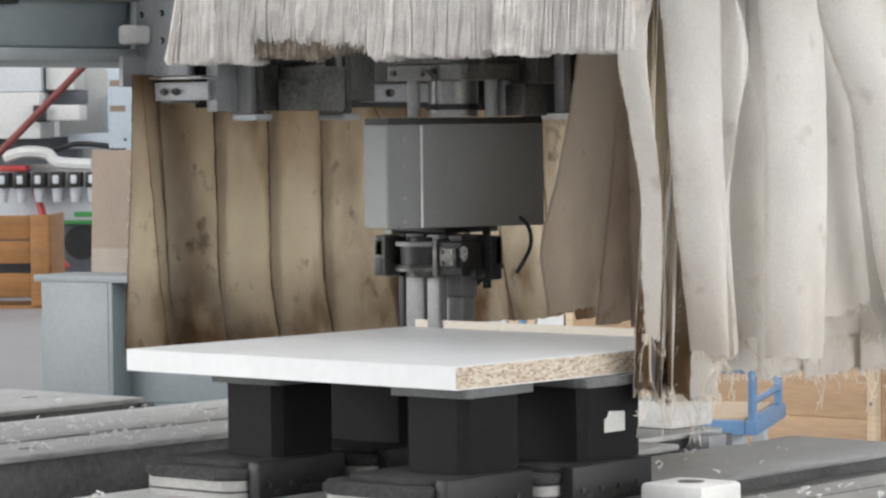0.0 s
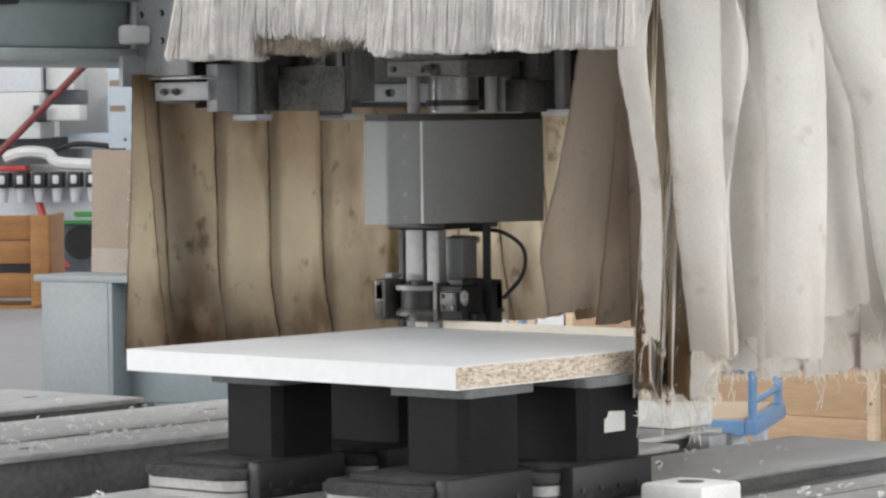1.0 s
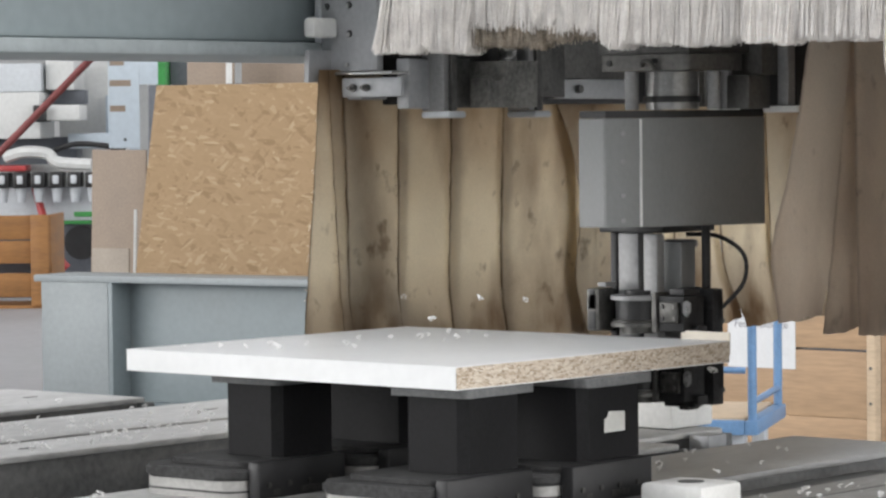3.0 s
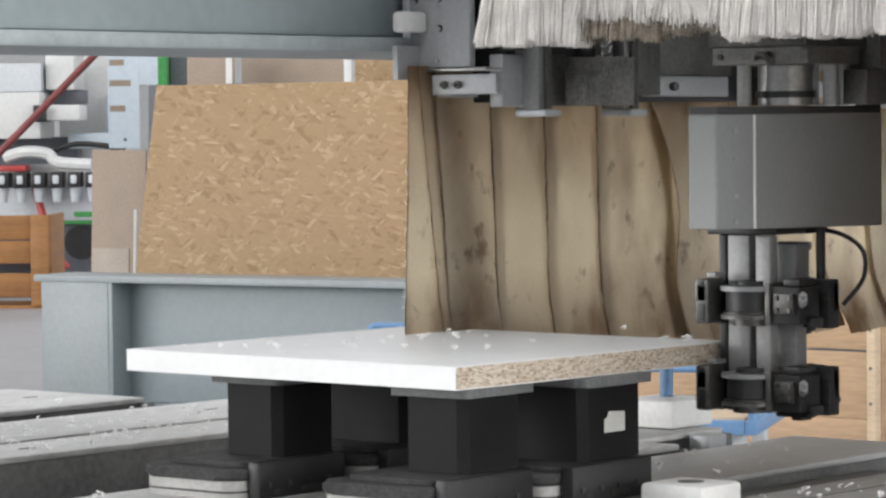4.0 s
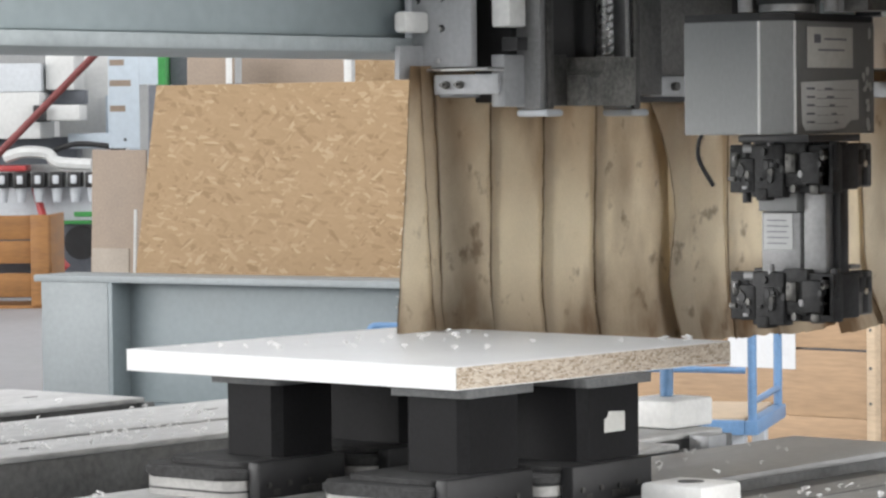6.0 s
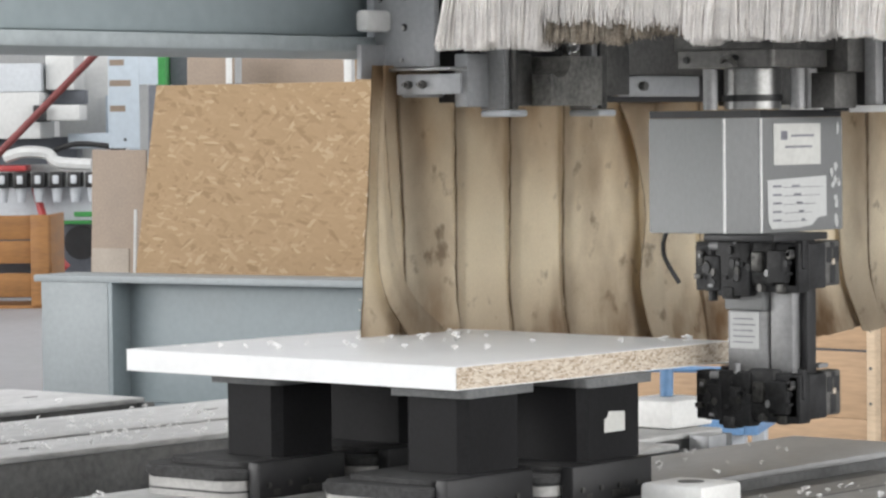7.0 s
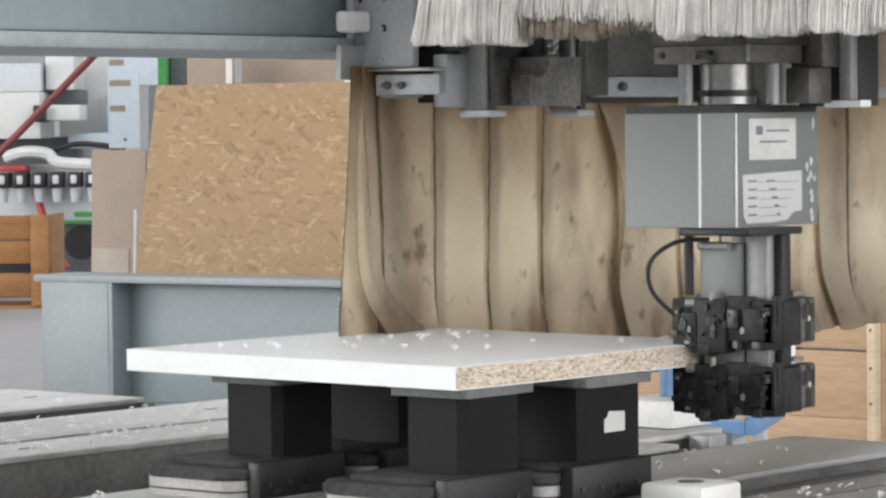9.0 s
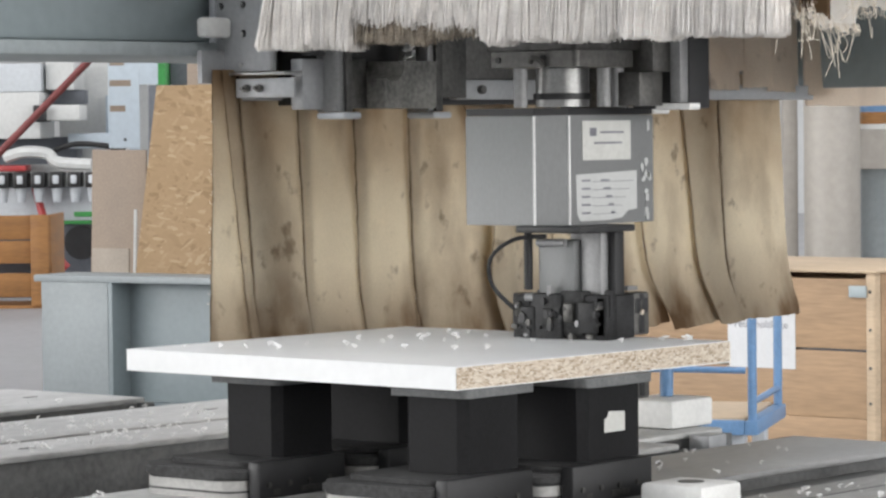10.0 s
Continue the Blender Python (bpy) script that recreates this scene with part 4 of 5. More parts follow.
def tool_unit():
    """The trimming unit below the head: housing, columns and two stages. Outline in its later stance."""
    th = thing("trimming_unit", "grey sheet metal tool housing with two black clamping stages", "tool unit", (AX, AY, HZ))
    k = 1.02
    pl = [((x - 0.072) * k, (y - 0.125) * k) for x, y in ((0, 0), (0.123, 0), (0.157, 0.035), (0.157, 0.232), (0.111, 0.232), (0.075, 0.196), (0.029, 0.085))]
    part("cover_plate", prism(B(), [(x * 0.985, y * 0.985) for x, y in pl], 0.0004, 0.0105), BLACK, th, "black cover plate")
    bm = prism(B(), pl, -0.155, 0.0)
    bmesh.ops.bevel(bm, geom=bm.edges[:], offset=0.0014, segments=2, affect="EDGES")
    sh = part("housing", bm, ALU, th, "brushed grey sheet metal housing")
    # pale rods paint the highlight along three bent edges
    for q in (1, 2, 5):
        bm = B()
        rod(bm, (pl[q][0], pl[q][1], -0.154), (pl[q][0], pl[q][1], -0.001), 0.0019, seg=8)
        part("edge_glint", bm, EDGE_GLINT, sh, "pale rod painting the highlight on a bent edge")
    xf = (0.157 - 0.072) * k + 0.0004
    lab = part("label_plate", box(B(), xf, xf + 0.0006, -0.062, 0.052, -0.064, -0.008), LABEL, sh, "pale maker's label", shade=False)
    bm = B()
    for z, a, b in ((-0.026, -0.02, 0.035), (-0.041, -0.035, 0.03)):
        box(bm, xf + 0.0007, xf + 0.0012, a, b, z, z + 0.0028)
    box(bm, xf + 0.0007, xf + 0.0012, -0.045, -0.03, -0.03, -0.018)
    part("label_print", bm, INK, sh, "dark unreadable print", shade=False)
    bm = B()
    zs = [(-0.078, -0.084), (0.066, -0.080), (0.066, -0.135), (0.045, -0.137), (0.03, -0.147), (-0.005, -0.150), (-0.068, -0.150), (-0.076, -0.140)]
    vs = [bm.verts.new((xf, y, z)) for y, z in zs]
    f = bm.faces.new(vs)
    ex = bmesh.ops.extrude_face_region(bm, geom=[f])
    bmesh.ops.translate(bm, vec=(0.0006, 0, 0), verts=[v for v in ex["geom"] if isinstance(v, bmesh.types.BMVert)])
    part("inspection_label", bm, STICKER, sh, "torn white label with blue print", shade=False)
    bm = B()
    for q in range(5):
        z = -0.094 - 0.0115 * q
        box(bm, xf + 0.0007, xf + 0.0011, -0.065, -0.045, z, z + 0.0028)
        box(bm, xf + 0.0007, xf + 0.0011, -0.04, 0.058 - 0.01 * q, z - 0.001, z - 0.0002)
        box(bm, xf + 0.0007, xf + 0.0011, -0.02 + 0.006 * q, 0.0 + 0.003 * q, z, z + 0.0026)
    part("label_lines", bm, INK, sh, "dark unreadable print", shade=False)
    rng = random.Random(3)
    for q in range(11):
        y, z = rng.uniform(0.074, 0.098), rng.uniform(-0.15, -0.012)
        w, h = rng.uniform(0.003, 0.007), rng.uniform(0.004, 0.012)
        bm = B()
        vs = [bm.verts.new((xf + 0.0002, y + w * math.cos(t) * rng.uniform(0.4, 1.1), z + h * math.sin(t) * rng.uniform(0.4, 1.1))) for t in np.arange(0, 6.2, 0.8)]
        f = bm.faces.new(vs)
        ex = bmesh.ops.extrude_face_region(bm, geom=[f])
        bmesh.ops.translate(bm, vec=(0.0004, 0, 0), verts=[v for v in ex["geom"] if isinstance(v, bmesh.types.BMVert)])
        part("tape_rest", bm, STICKER, sh, "white torn tape", shade=False)
    cx = (0.123 + 0.157) / 2 - 0.072
    for z in (-0.02, -0.075, -0.13):
        bm = B()
        rod(bm, (cx, -0.1065, z), (cx + 0.002, -0.1085, z), 0.0035, seg=10)
        part("rivet", bm, COLUMN, sh)
    x2 = (0.093 - 0.072) * k
    for z in (-0.022, -0.062, -0.11, -0.145):
        bm = B()
        rod(bm, (x2, 0.0905, z), (x2 - 0.003, 0.0935, z), 0.0035, seg=10)
        part("rivet", bm, COLUMN, sh)
    part("underplate", box(B(), -0.055, 0.06, -0.04, 0.09, -0.1655, -0.1555, 0.002), BLACK, th, "black underplate")
    # columns down to the lower stage
    tx, ty = -0.03, 0.075
    part("column", box(B(), -0.005, 0.032, 0.045, 0.082, -0.36, -0.166, 0.003), COLUMN, th, "aluminium guide column")
    part("column", box(B(), 0.034, 0.046, 0.06, 0.082, -0.36, -0.166, 0.002), BLACK, th, "dark guide rail")
    part("column", box(B(), -0.055, -0.03, 0.085, 0.105, -0.36, -0.166, 0.003), COLUMN, th, "steel guide column")
    bm = box(B(), -0.073, -0.008, 0.034, 0.07, -0.262, -0.178, 0.003)
    part("cylinder_block", bm, ALU, th, "grimy silver cylinder block")
    bm = B()
    rod(bm, (-0.07, 0.030, -0.182), (-0.02, 0.030, -0.182), 0.006, seg=12)
    part("air_fitting", bm, COLUMN, th, "chrome air fitting")
    part("lower_block", box(B(), -0.073, -0.008, 0.042, 0.07, -0.36, -0.2625, 0.003), COLUMN, th, "silver lower block")
    part("type_label", box(B(), -0.068, -0.02, 0.0406, 0.0416, -0.315, -0.265), STICKER, th, "white type label", shade=False)
    bm = B()
    for q in range(5):
        box(bm, -0.062, -0.03 + 0.004 * (q % 2), 0.0396, 0.0404, -0.275 - 0.008 * q, -0.2735 - 0.008 * q)
    part("label_lines", bm, INK, th, "dark unreadable print", shade=False)
    lo = stage(th, "lower_stage", "black lower clamping stage")
    lo.location = (tx, ty, -0.343)
    up = stage(th, "upper_stage", "black upper clamping stage")
    up.location = (tx, ty, -0.166)
    bm = B()
    tube(bm, smooth_path([(0, 0, 0), (-0.045, -0.018, -0.005), (-0.08, -0.028, -0.032), (-0.085, -0.018, -0.072), (-0.06, 0.002, -0.107)], 8), 0.0032)
    cable = part("cable", bm, BLACK, th, "black cable loop")
    cable.location = (-0.045, 0.018, -0.172)
    bm = B()
    rod(bm, (-0.088, 0.03, -0.25), (-0.088, 0.03, -0.1565), 0.0065, seg=12)
    part("lift_rod", bm, BLACK, th, "black lift rod")
    for ob in th.children:
        if not ob.name.startswith(("housing", "cover_plate")):
            ob.location.x += SX
            ob.location.y += SY
    return th, up, cable


gantry = beam()
wagon = carriage()
curtain_far, loose_strip = far_curtain()
curtain_near = near_curtain()
header = head()
unit, upper, cable = tool_unit()

# ---- background: laid out in a frame turned with the view's heading, r metres across and d metres away ----
TURN = radians(39.8778)


def far(r, d, z):
    return Vector((2.5765 + r * math.cos(TURN) - d * math.sin(TURN), -3.1053 + r * math.sin(TURN) + d * math.cos(TURN), z))


def across(p, q, lean=0.0, roll=0.0):
    """A frame at p whose x axis runs in plan towards q and whose y axis points away."""
    d = q - p
    return Matrix.Translation(p) @ Matrix.Rotation(math.atan2(d.y, d.x), 4, "Z") @ Matrix.Rotation(radians(-lean), 4, "X") @ Matrix.Rotation(radians(roll), 4, "Y")


def slab(name, r0, r1, d, z0, z1, thick, material, label, category, slope=0.0, lean=0.0, group="", roll=0.0, lift=0.0):
    """A sheet standing between two places across the view; slope: how much nearer its second end is."""
    p, q = far(r0, d, z0), far(r1, d - slope, z0)
    bm = B()
    box(bm, 0, (q - p).length, 0, thick, 0, z1 - z0, min(0.003, thick / 4))
    ob = single(name, bm, material, label, category, group)
    ob.matrix_basis = across(p, q, lean, roll)
    return ob


def girder():
    p, q = far(-1.84, 14.5, 0), far(-0.10, 13.42, 0)
    th = thing("steel_girder", "pale grey painted steel girder lying on the floor", "girder")
    th.matrix_basis = across(p, q)
    ln = (q - p).length
    h = 0.602
    part("web", box(B(), 0.005, ln, 0.14, 0.165, 0.03, h - 0.031, 0.002), GIRDER, th)
    part("top_flange", box(B(), -0.04, ln + 0.02, 0.0, 0.30, h - 0.03, h, 0.003), GIRDER_LIGHT, th, "lighter top flange")
    part("bottom_flange", box(B(), 0.0, ln, 0.0, 0.30, 0.0, 0.029, 0.003), GIRDER, th)
    part("end_plate", box(B(), 0.0, 0.38, 0.004, 0.024, 0.0295, h - 0.0305, 0.002), GIRDER_LIGHT, th, "lighter end plate")
    part("stiffener", box(B(), 0.382, 0.405, 0.004, 0.139, 0.0295, h - 0.0305, 0.002), GIRDER, th)
    part("stiffener", box(B(), ln - 0.05, ln - 0.012, 0.004, 0.139, 0.0295, h - 0.0305, 0.002), WHITEPAINT, th, "pale end stiffener")
    part("stiffener", box(B(), ln - 0.11, ln - 0.09, 0.03, 0.139, 0.0295, h - 0.0305, 0.002), GIRDER, th)


girder()

slab("strand_board", -1.525, 0.14, 14.95, 0.0, 1.50, 0.02, OSB, "large sheet of golden strand board leaning upright", "board", 1.0, 12.0, "stored boards")
slab("strand_board", -0.47, 0.05, 16.1, 0.0, 1.62, 0.02, OSB, "sheet of strand board standing behind another", "board", 0.3, 2.0, "stored boards")
slab("pine_board", -0.115, 0.06, 16.05, 0.0, 1.60, 0.02, ORANGE, "reddish orange wooden board edge", "board", 0.1, 2.0, "stored boards")
slab("hardboard_sheet", -1.06, -0.49, 16.4, 0.0, 1.63, 0.012, BROWNBOARD, "brown hardboard sheet standing upright", "board", 0.3, 2.0, "stored boards")
slab("hardboard_sheet", -1.32, -1.075, 16.2, 0.0, 1.64, 0.012, BROWNBOARD, "brown hardboard sheet standing upright", "board", 0.1, 2.0, "stored boards")
slab("white_batten", -1.085, -1.055, 16.0, 0.0, 1.615, 0.03, WHITEPAINT, "slim pale wooden batten", "batten", group="stored boards")
slab("white_batten", -0.492, -0.455, 15.95, 0.0, 1.605, 0.03, WHITEPAINT, "slim pale wooden batten", "batten", group="stored boards")
rack = thing("storage_rack", "dark steel board rack with a shelf arm", "rack", far(-1.08, 15.86, 0))
rack.rotation_euler = (0, 0, TURN)
part("arm", box(B(), 0.0, 0.22, 0, 0.05, 1.468, 1.482, 0.002), SLATE, rack)
part("post", box(B(), 0.16, 0.20, 0.0, 0.04, 0.0, 1.4675, 0.002), SLATE, rack)
slab("hardboard_sheet", -1.785, -1.50, 15.98, 0.0, 1.16, 0.015, BROWNBOARD, "grey-brown hardboard sheet leaning upright", "board", 0.15, 1.5, "stored boards", roll=0.5)
slab("hardboard_sheet", -1.735, -1.545, 15.6, 0.0, 0.68, 0.012, PALEBOARD, "short pale hardboard offcut", "board", 0.1, 1.5, "stored boards")
slab("white_batten", -1.53, -1.515, 15.5, 0.0, 0.87, 0.012, WHITEPAINT, "thin white plastic strip leaning upright", "strip", roll=1.5)
slab("slate_panel", -1.555, -1.42, 16.6, 0.0, 1.49, 0.03, SLATE, "dark slate grey panel", "panel", roll=1.0)


def upright(r0, r1, d):
    th = thing("rack_upright", "pale blue-grey perforated rack upright", "rack upright", far(r0, d, 0))
    th.rotation_euler = (0, 0, TURN)
    w = r1 - r0
    part("sheet", box(B(), 0, w, 0, 0.004, 1.16, 3.2), PALEBLUE, th)
    part("upper_sheet", box(B(), w + 0.001, w + 0.10, 0.002, 0.006, 1.498, 3.2), PALEBLUE, th)
    part("foot_post", box(B(), w - 0.06, w - 0.005, 0.03, 0.06, 0, 1.6), PALEBLUE, th)
    for z, l in ((1.60, 0.085), (1.49, 0.12), (1.355, 0.09), (1.72, 0.1)):
        part("slot", box(B(), 0.008, l, -0.002, -0.0004, z, z + 0.032), BROWNBOARD, th, "empty slot", shade=False)
    bm = B()
    rod(bm, (w * 0.52, -0.003, 1.205), (w * 0.52, -0.0004, 1.205), 0.008)
    part("hole", bm, BLACK, th)


upright(-1.78, -1.615, 17.0)
slab("green_cabinet", -1.56, -1.505, 17.4, 0, 1.95, 0.3, GREEN, "green painted cabinet side", "cabinet")
slab("dark_cabinet", -1.50, -1.40, 17.6, 0, 1.95, 0.3, SLATE, "dark open steel tool cabinet", "cabinet")


def far_machine():
    """A second machine far off in the hall: white covers, a row of tool holders, a green stripe."""
    th = thing("far_machine", "distant white and green machine with a row of tool holders", "machine", far(-4.4, 24.0, 0))
    th.rotation_euler = (0, 0, TURN)

    def fb(nm, x0, x1, y0, y1, z0, z1, m, lab=""):
        return part(nm, box(B(), x0, x1, y0, y1, z0, z1, 0.01), m, th, lab)
    fb("hood", -0.6, 1.36, 0.2, 1.2, 1.555, 1.77, LIGHTGREY, "grey hood")
    fb("cover", -0.6, 1.37, 0.0, 0.9, 1.20, 1.55, WHITEPAINT, "white cover")
    fb("upper_cover", 1.38, 1.595, 0.3, 1.0, 1.57, 2.1, WHITEPAINT, "white cover")
    fb("back_panel", 1.36, 1.95, 1.3, 1.6, 0.3, 2.2, WHITEPAINT, "pale back panel")
    fb("joint", 1.33, 1.42, -0.1, 0.3, 1.325, 1.45, BLACK, "black joint")
    fb("arm_box", 1.385, 1.67, 0.0, 0.5, 1.335, 1.45, WHITEPAINT)
    # slate block paints the shade above the arm; both bays are done likewise
    fb("arm_shadow", 1.385, 1.66, 0.5, 0.7, 1.46, 1.57, SLATE, "dark piece painting a shaded hollow")
    fb("small_panel", 1.77, 1.87, 0.9, 1.2, 1.19, 1.53, PALEBLUE, "pale blue panel")
    fb("warning_label", 1.825, 1.88, 0.7, 0.75, 1.24, 1.325, PAPER)
    fb("warning_stripe", 1.825, 1.88, 0.69, 0.70, 1.265, 1.30, RED, "red stripe")
    fb("table_box", 1.53, 1.88, 0.4, 0.9, 1.12, 1.235, PALEBLUE, "pale blue-grey box")
    fb("dark_bay", 0.9, 1.55, 0.8, 1.2, 0.95, 1.21, SLATE, "dark block painting a shaded bay")
    bm = B()
    tube(bm, smooth_path([(1.44, 0.1, 1.0), (1.46, 0.1, 1.10), (1.62, 0.1, 1.155), (1.85, 0.1, 1.14), (2.0, 0.1, 1.10)], 6), 0.022)
    part("hose", bm, BLACK, th, "thick black hose")
    fb("rail", 1.0, 1.8, 0.3, 0.6, 0.93, 1.0, WHITEPAINT)
    bm = B()
    tube(bm, smooth_path([(1.1, 0.05, 1.06), (1.25, 0.0, 1.10), (1.42, 0, 1.085), (1.5, 0, 1.02), (1.75, 0, 1.0)], 6), 0.045)
    part("white_hose", bm, WHITEPAINT, th, "white ribbed hose")
    fb("red_cover", 1.02, 1.26, 0.0, 0.3, 0.955, 1.0, RED, "red cover")
    for k in range(6):
        x = 1.06 + 0.135 * k - 0.03
        fb("tool_holder", x, x + 0.105, -0.05, 0.2, 0.83, 0.945, BLACK, "black tool holder")
        fb("tool_clip", x + 0.03, x + 0.075, -0.07, -0.051, 0.86, 0.925, LIGHTGREY)
        bm = B()
        rod(bm, (x + 0.05, 0.05, 0.72), (x + 0.05, 0.05, 0.829), 0.028, 0.045, seg=12)
        part("cone", bm, LIGHTGREY, th)
    fb("lower_cover", 0.9, 1.75, 0.3, 0.7, 0.575, 0.83, LIGHTGREY, "grey lower cover")
    fb("green_stripe", 1.47, 1.75, 0.285, 0.299, 0.545, 0.573, GREEN, "green stripe")
    fb("print_bar", 1.58, 1.75, 0.28, 0.299, 0.60, 0.64, GREEN, "green plain bar")
    fb("under_bay", 1.40, 1.75, 0.6, 0.9, 0.02, 0.54, SLATE, "dark block painting a shaded bay")
    bm = B()
    rod(bm, (1.62, 0.4, 0.40), (1.62, 0.58, 0.40), 0.13, seg=24)
    part("wheel", bm, BLACK, th, "black wheel")
    bm = B()
    tube(bm, smooth_path([(1.30, 0.2, 0.83), (1.36, 0.15, 0.62), (1.42, 0.1, 0.45), (1.50, 0.1, 0.28), (1.55, 0.1, 0.22)], 6), 0.03)
    part("red_hose", bm, RED, th, "red hose")


far_machine()


def diagonal():
    bm = B()
    p, q = far(-2.60, 18.0, 1.04), far(-1.78, 18.0, 1.86)
    d = (q - p)
    rod(bm, p - d * 1.25, q + d * 0.6, 0.021, seg=16)
    single("brace_pole", bm, DARKRED, "dark red slanting steel brace pole", "pole")


diagonal()


def wood_crate():
    th = thing("wooden_crate", "orange-brown wooden crate of horizontal boards on the floor", "crate", far(-4.0, 22.6, 0))
    th.rotation_euler = (0, 0, TURN)
    for k, (z0, z1) in enumerate(((0.08, 0.25), (0.32, 0.48), (0.49, 0.66))):
        part("board", box(B(), 0.0, 1.21, 0.0, 0.03, z0, z1, 0.004), ORANGE, th)
    for x in (0.45, 1.07):
        part("post", box(B(), x, x + 0.13, -0.035, -0.001, 0.02, 0.665, 0.004), ORANGE, th)
    part("side", box(B(), 1.18, 1.21, 0.031, 0.8, 0.05, 0.66, 0.004), ORANGE, th)
    # slate sheet paints the shade seen between the boards
    part("inside", box(B(), 0.02, 1.17, 0.5, 0.53, 0.05, 0.6, 0.004), SLATE, th, "dark sheet painting the shade inside")
    part("skid", box(B(), 0.0, 1.2, 0.0, 0.7, 0.0, 0.0195), ORANGE, th)


wood_crate()


def firewood_box():
    """A plywood crate with a paper sign, its long side along the machine."""
    x0, x1, y0, y1 = -4.605, -3.21, 6.09, 6.95
    th = thing("plywood_box", "plywood storage box with a paper sign on its front", "box", (x0, y0, 0))
    w, d, h = x1 - x0, y1 - y0, 0.74
    for k, (z0, z1) in enumerate(((0.02, 0.245), (0.2465, 0.474), (0.482, 0.722))):
        part("front_board", box(B(), 0, w - 0.036, 0, 0.02, z0, z1, 0.002), PLY, th)
    part("gap_batten", box(B(), 0.0, w - 0.04, 0.0201, 0.03, 0.45, 0.5), SLATE, th, "dark joint")
    part("corner_post", box(B(), w - 0.035, w, -0.004, 0.035, 0.0, 0.742, 0.003), PINE, th, "pale pine corner post")
    part("side_board", box(B(), w - 0.018, w + 0.002, 0.036, d, 0.02, 0.74, 0.002), PLY, th)
    part("back_board", box(B(), 0, w, d + 0.001, d + 0.02, 0.02, 0.74, 0.002), PLY, th)
    part("left_board", box(B(), -0.02, -0.001, 0, d, 0.02, 0.74, 0.002), PLY, th)
    part("lid", box(B(), -0.02, w + 0.01, -0.012, d + 0.02, 0.7425, 0.752, 0.003), PINE, th, "pale plywood lid")
    part("hinge", box(B(), w - 0.10, w - 0.03, -0.012, -0.0045, 0.66, 0.70, 0.002), GREY, th, "grey steel latch")
    for z in (0.12, 0.3, 0.42, 0.55, 0.68):
        bm = B()
        rod(bm, (w - 0.018, -0.0042, z), (w - 0.018, -0.006, z), 0.006, seg=8)
        part("nail", bm, DSTEEL, th)
    # sign
    sg = part("paper_sign", box(B(), 0.79, 1.072, -0.0022, -0.0005, 0.405, 0.612), PAPER, th, "white paper sign with printed word", shade=False)
    cu = bpy.data.curves.new("word", "FONT")
    cu.body, cu.size, cu.align_x = "Feuerholzkiste", 0.038, "CENTER"
    tmp = bpy.data.objects.new("word", cu)
    me = bpy.data.meshes.new_from_object(tmp)
    bpy.data.objects.remove(tmp)
    me.materials.clear()
    me.materials.append(INK)
    tx = new("printed_word", me)
    tx.parent = sg
    tx.matrix_basis = Matrix.Translation((0.931, -0.0028, 0.545)) @ pose(0, 0, 0, 90)


firewood_box()


def trolley():
    """A blue platform trolley with tubular end frames and castors."""
    th = thing("platform_trolley", "blue tubular platform trolley with a wooden deck", "trolley", far(0.90, 9.5, 0))
    a, b = far(0.905, 9.4, 0), far(1.035, 9.92, 0)
    o = far(0.90, 9.5, 0)

    def tb(nm, p, q, r, m=BLUE, lab=""):
        bm = B()
        rod(bm, p - o, q - o, r, seg=14)
        return part(nm, bm, m, th, lab)
    u = (b - a).normalized()
    v = Vector((-u.y, u.x, 0))
    for p in (a, b):
        tb("post", p + Vector((0, 0, 0.375)), p + Vector((0, 0, 0.76)), 0.0135)
        tb("post", p + v * 0.95 + Vector((0, 0, 0.375)), p + v * 0.95 + Vector((0, 0, 0.62)), 0.0135)
    tb("rail", a + Vector((0, 0, 0.43)), b + Vector((0, 0, 0.43)), 0.010)
    tb("rail", a + Vector((0, 0, 0.76)), b + Vector((0, 0, 0.76)), 0.0135)
    tb("rail", a + v * 0.02 + Vector((0, 0, 0.525)), a + v * 0.9 + Vector((0, 0, 0.535)), 0.010)
    tb("rail", a + v * 0.95 + Vector((0, 0, 0.62)), b + v * 0.95 + Vector((0, 0, 0.62)), 0.0135)
    fr = Matrix.Translation(a - o) @ Matrix.Rotation(math.atan2(u.y, u.x), 4, "Z")
    ln = (b - a).length
    part("frame", box(B(), -0.03, ln + 0.03, -0.02, 0.02, 0.335, 0.378, 0.004, fr), BLUE, th)
    part("frame", box(B(), -0.03, 0.01, 0.021, 0.97, 0.335, 0.378, 0.004, fr), BLUE, th)
    part("deck", box(B(), 0.011, ln + 0.02, 0.022, 0.97, 0.352, 0.384, 0.003, fr), PINE, th, "pale wooden deck")
    for x, y in ((0.06, 0.05), (ln - 0.05, 0.05), (0.06, 0.9), (ln - 0.05, 0.9)):
        c = fr @ Vector((x, y, 0))
        part("castor_fork", box(B(), x - 0.03, x + 0.03, y - 0.022, y + 0.022, 0.2, 0.334, 0.006, fr), LIGHTGREY, th, "zinc castor fork")
        bm = B()
        p = fr @ Vector((x + 0.03, y - 0.012, 0.10))
        q = fr @ Vector((x + 0.03, y + 0.012, 0.10))
        rod(bm, p + Vector((0, 0, 0.0)), q, 0.10, seg=24)
        part("castor_wheel", bm, BLACK, th, "black castor wheel")


trolley()


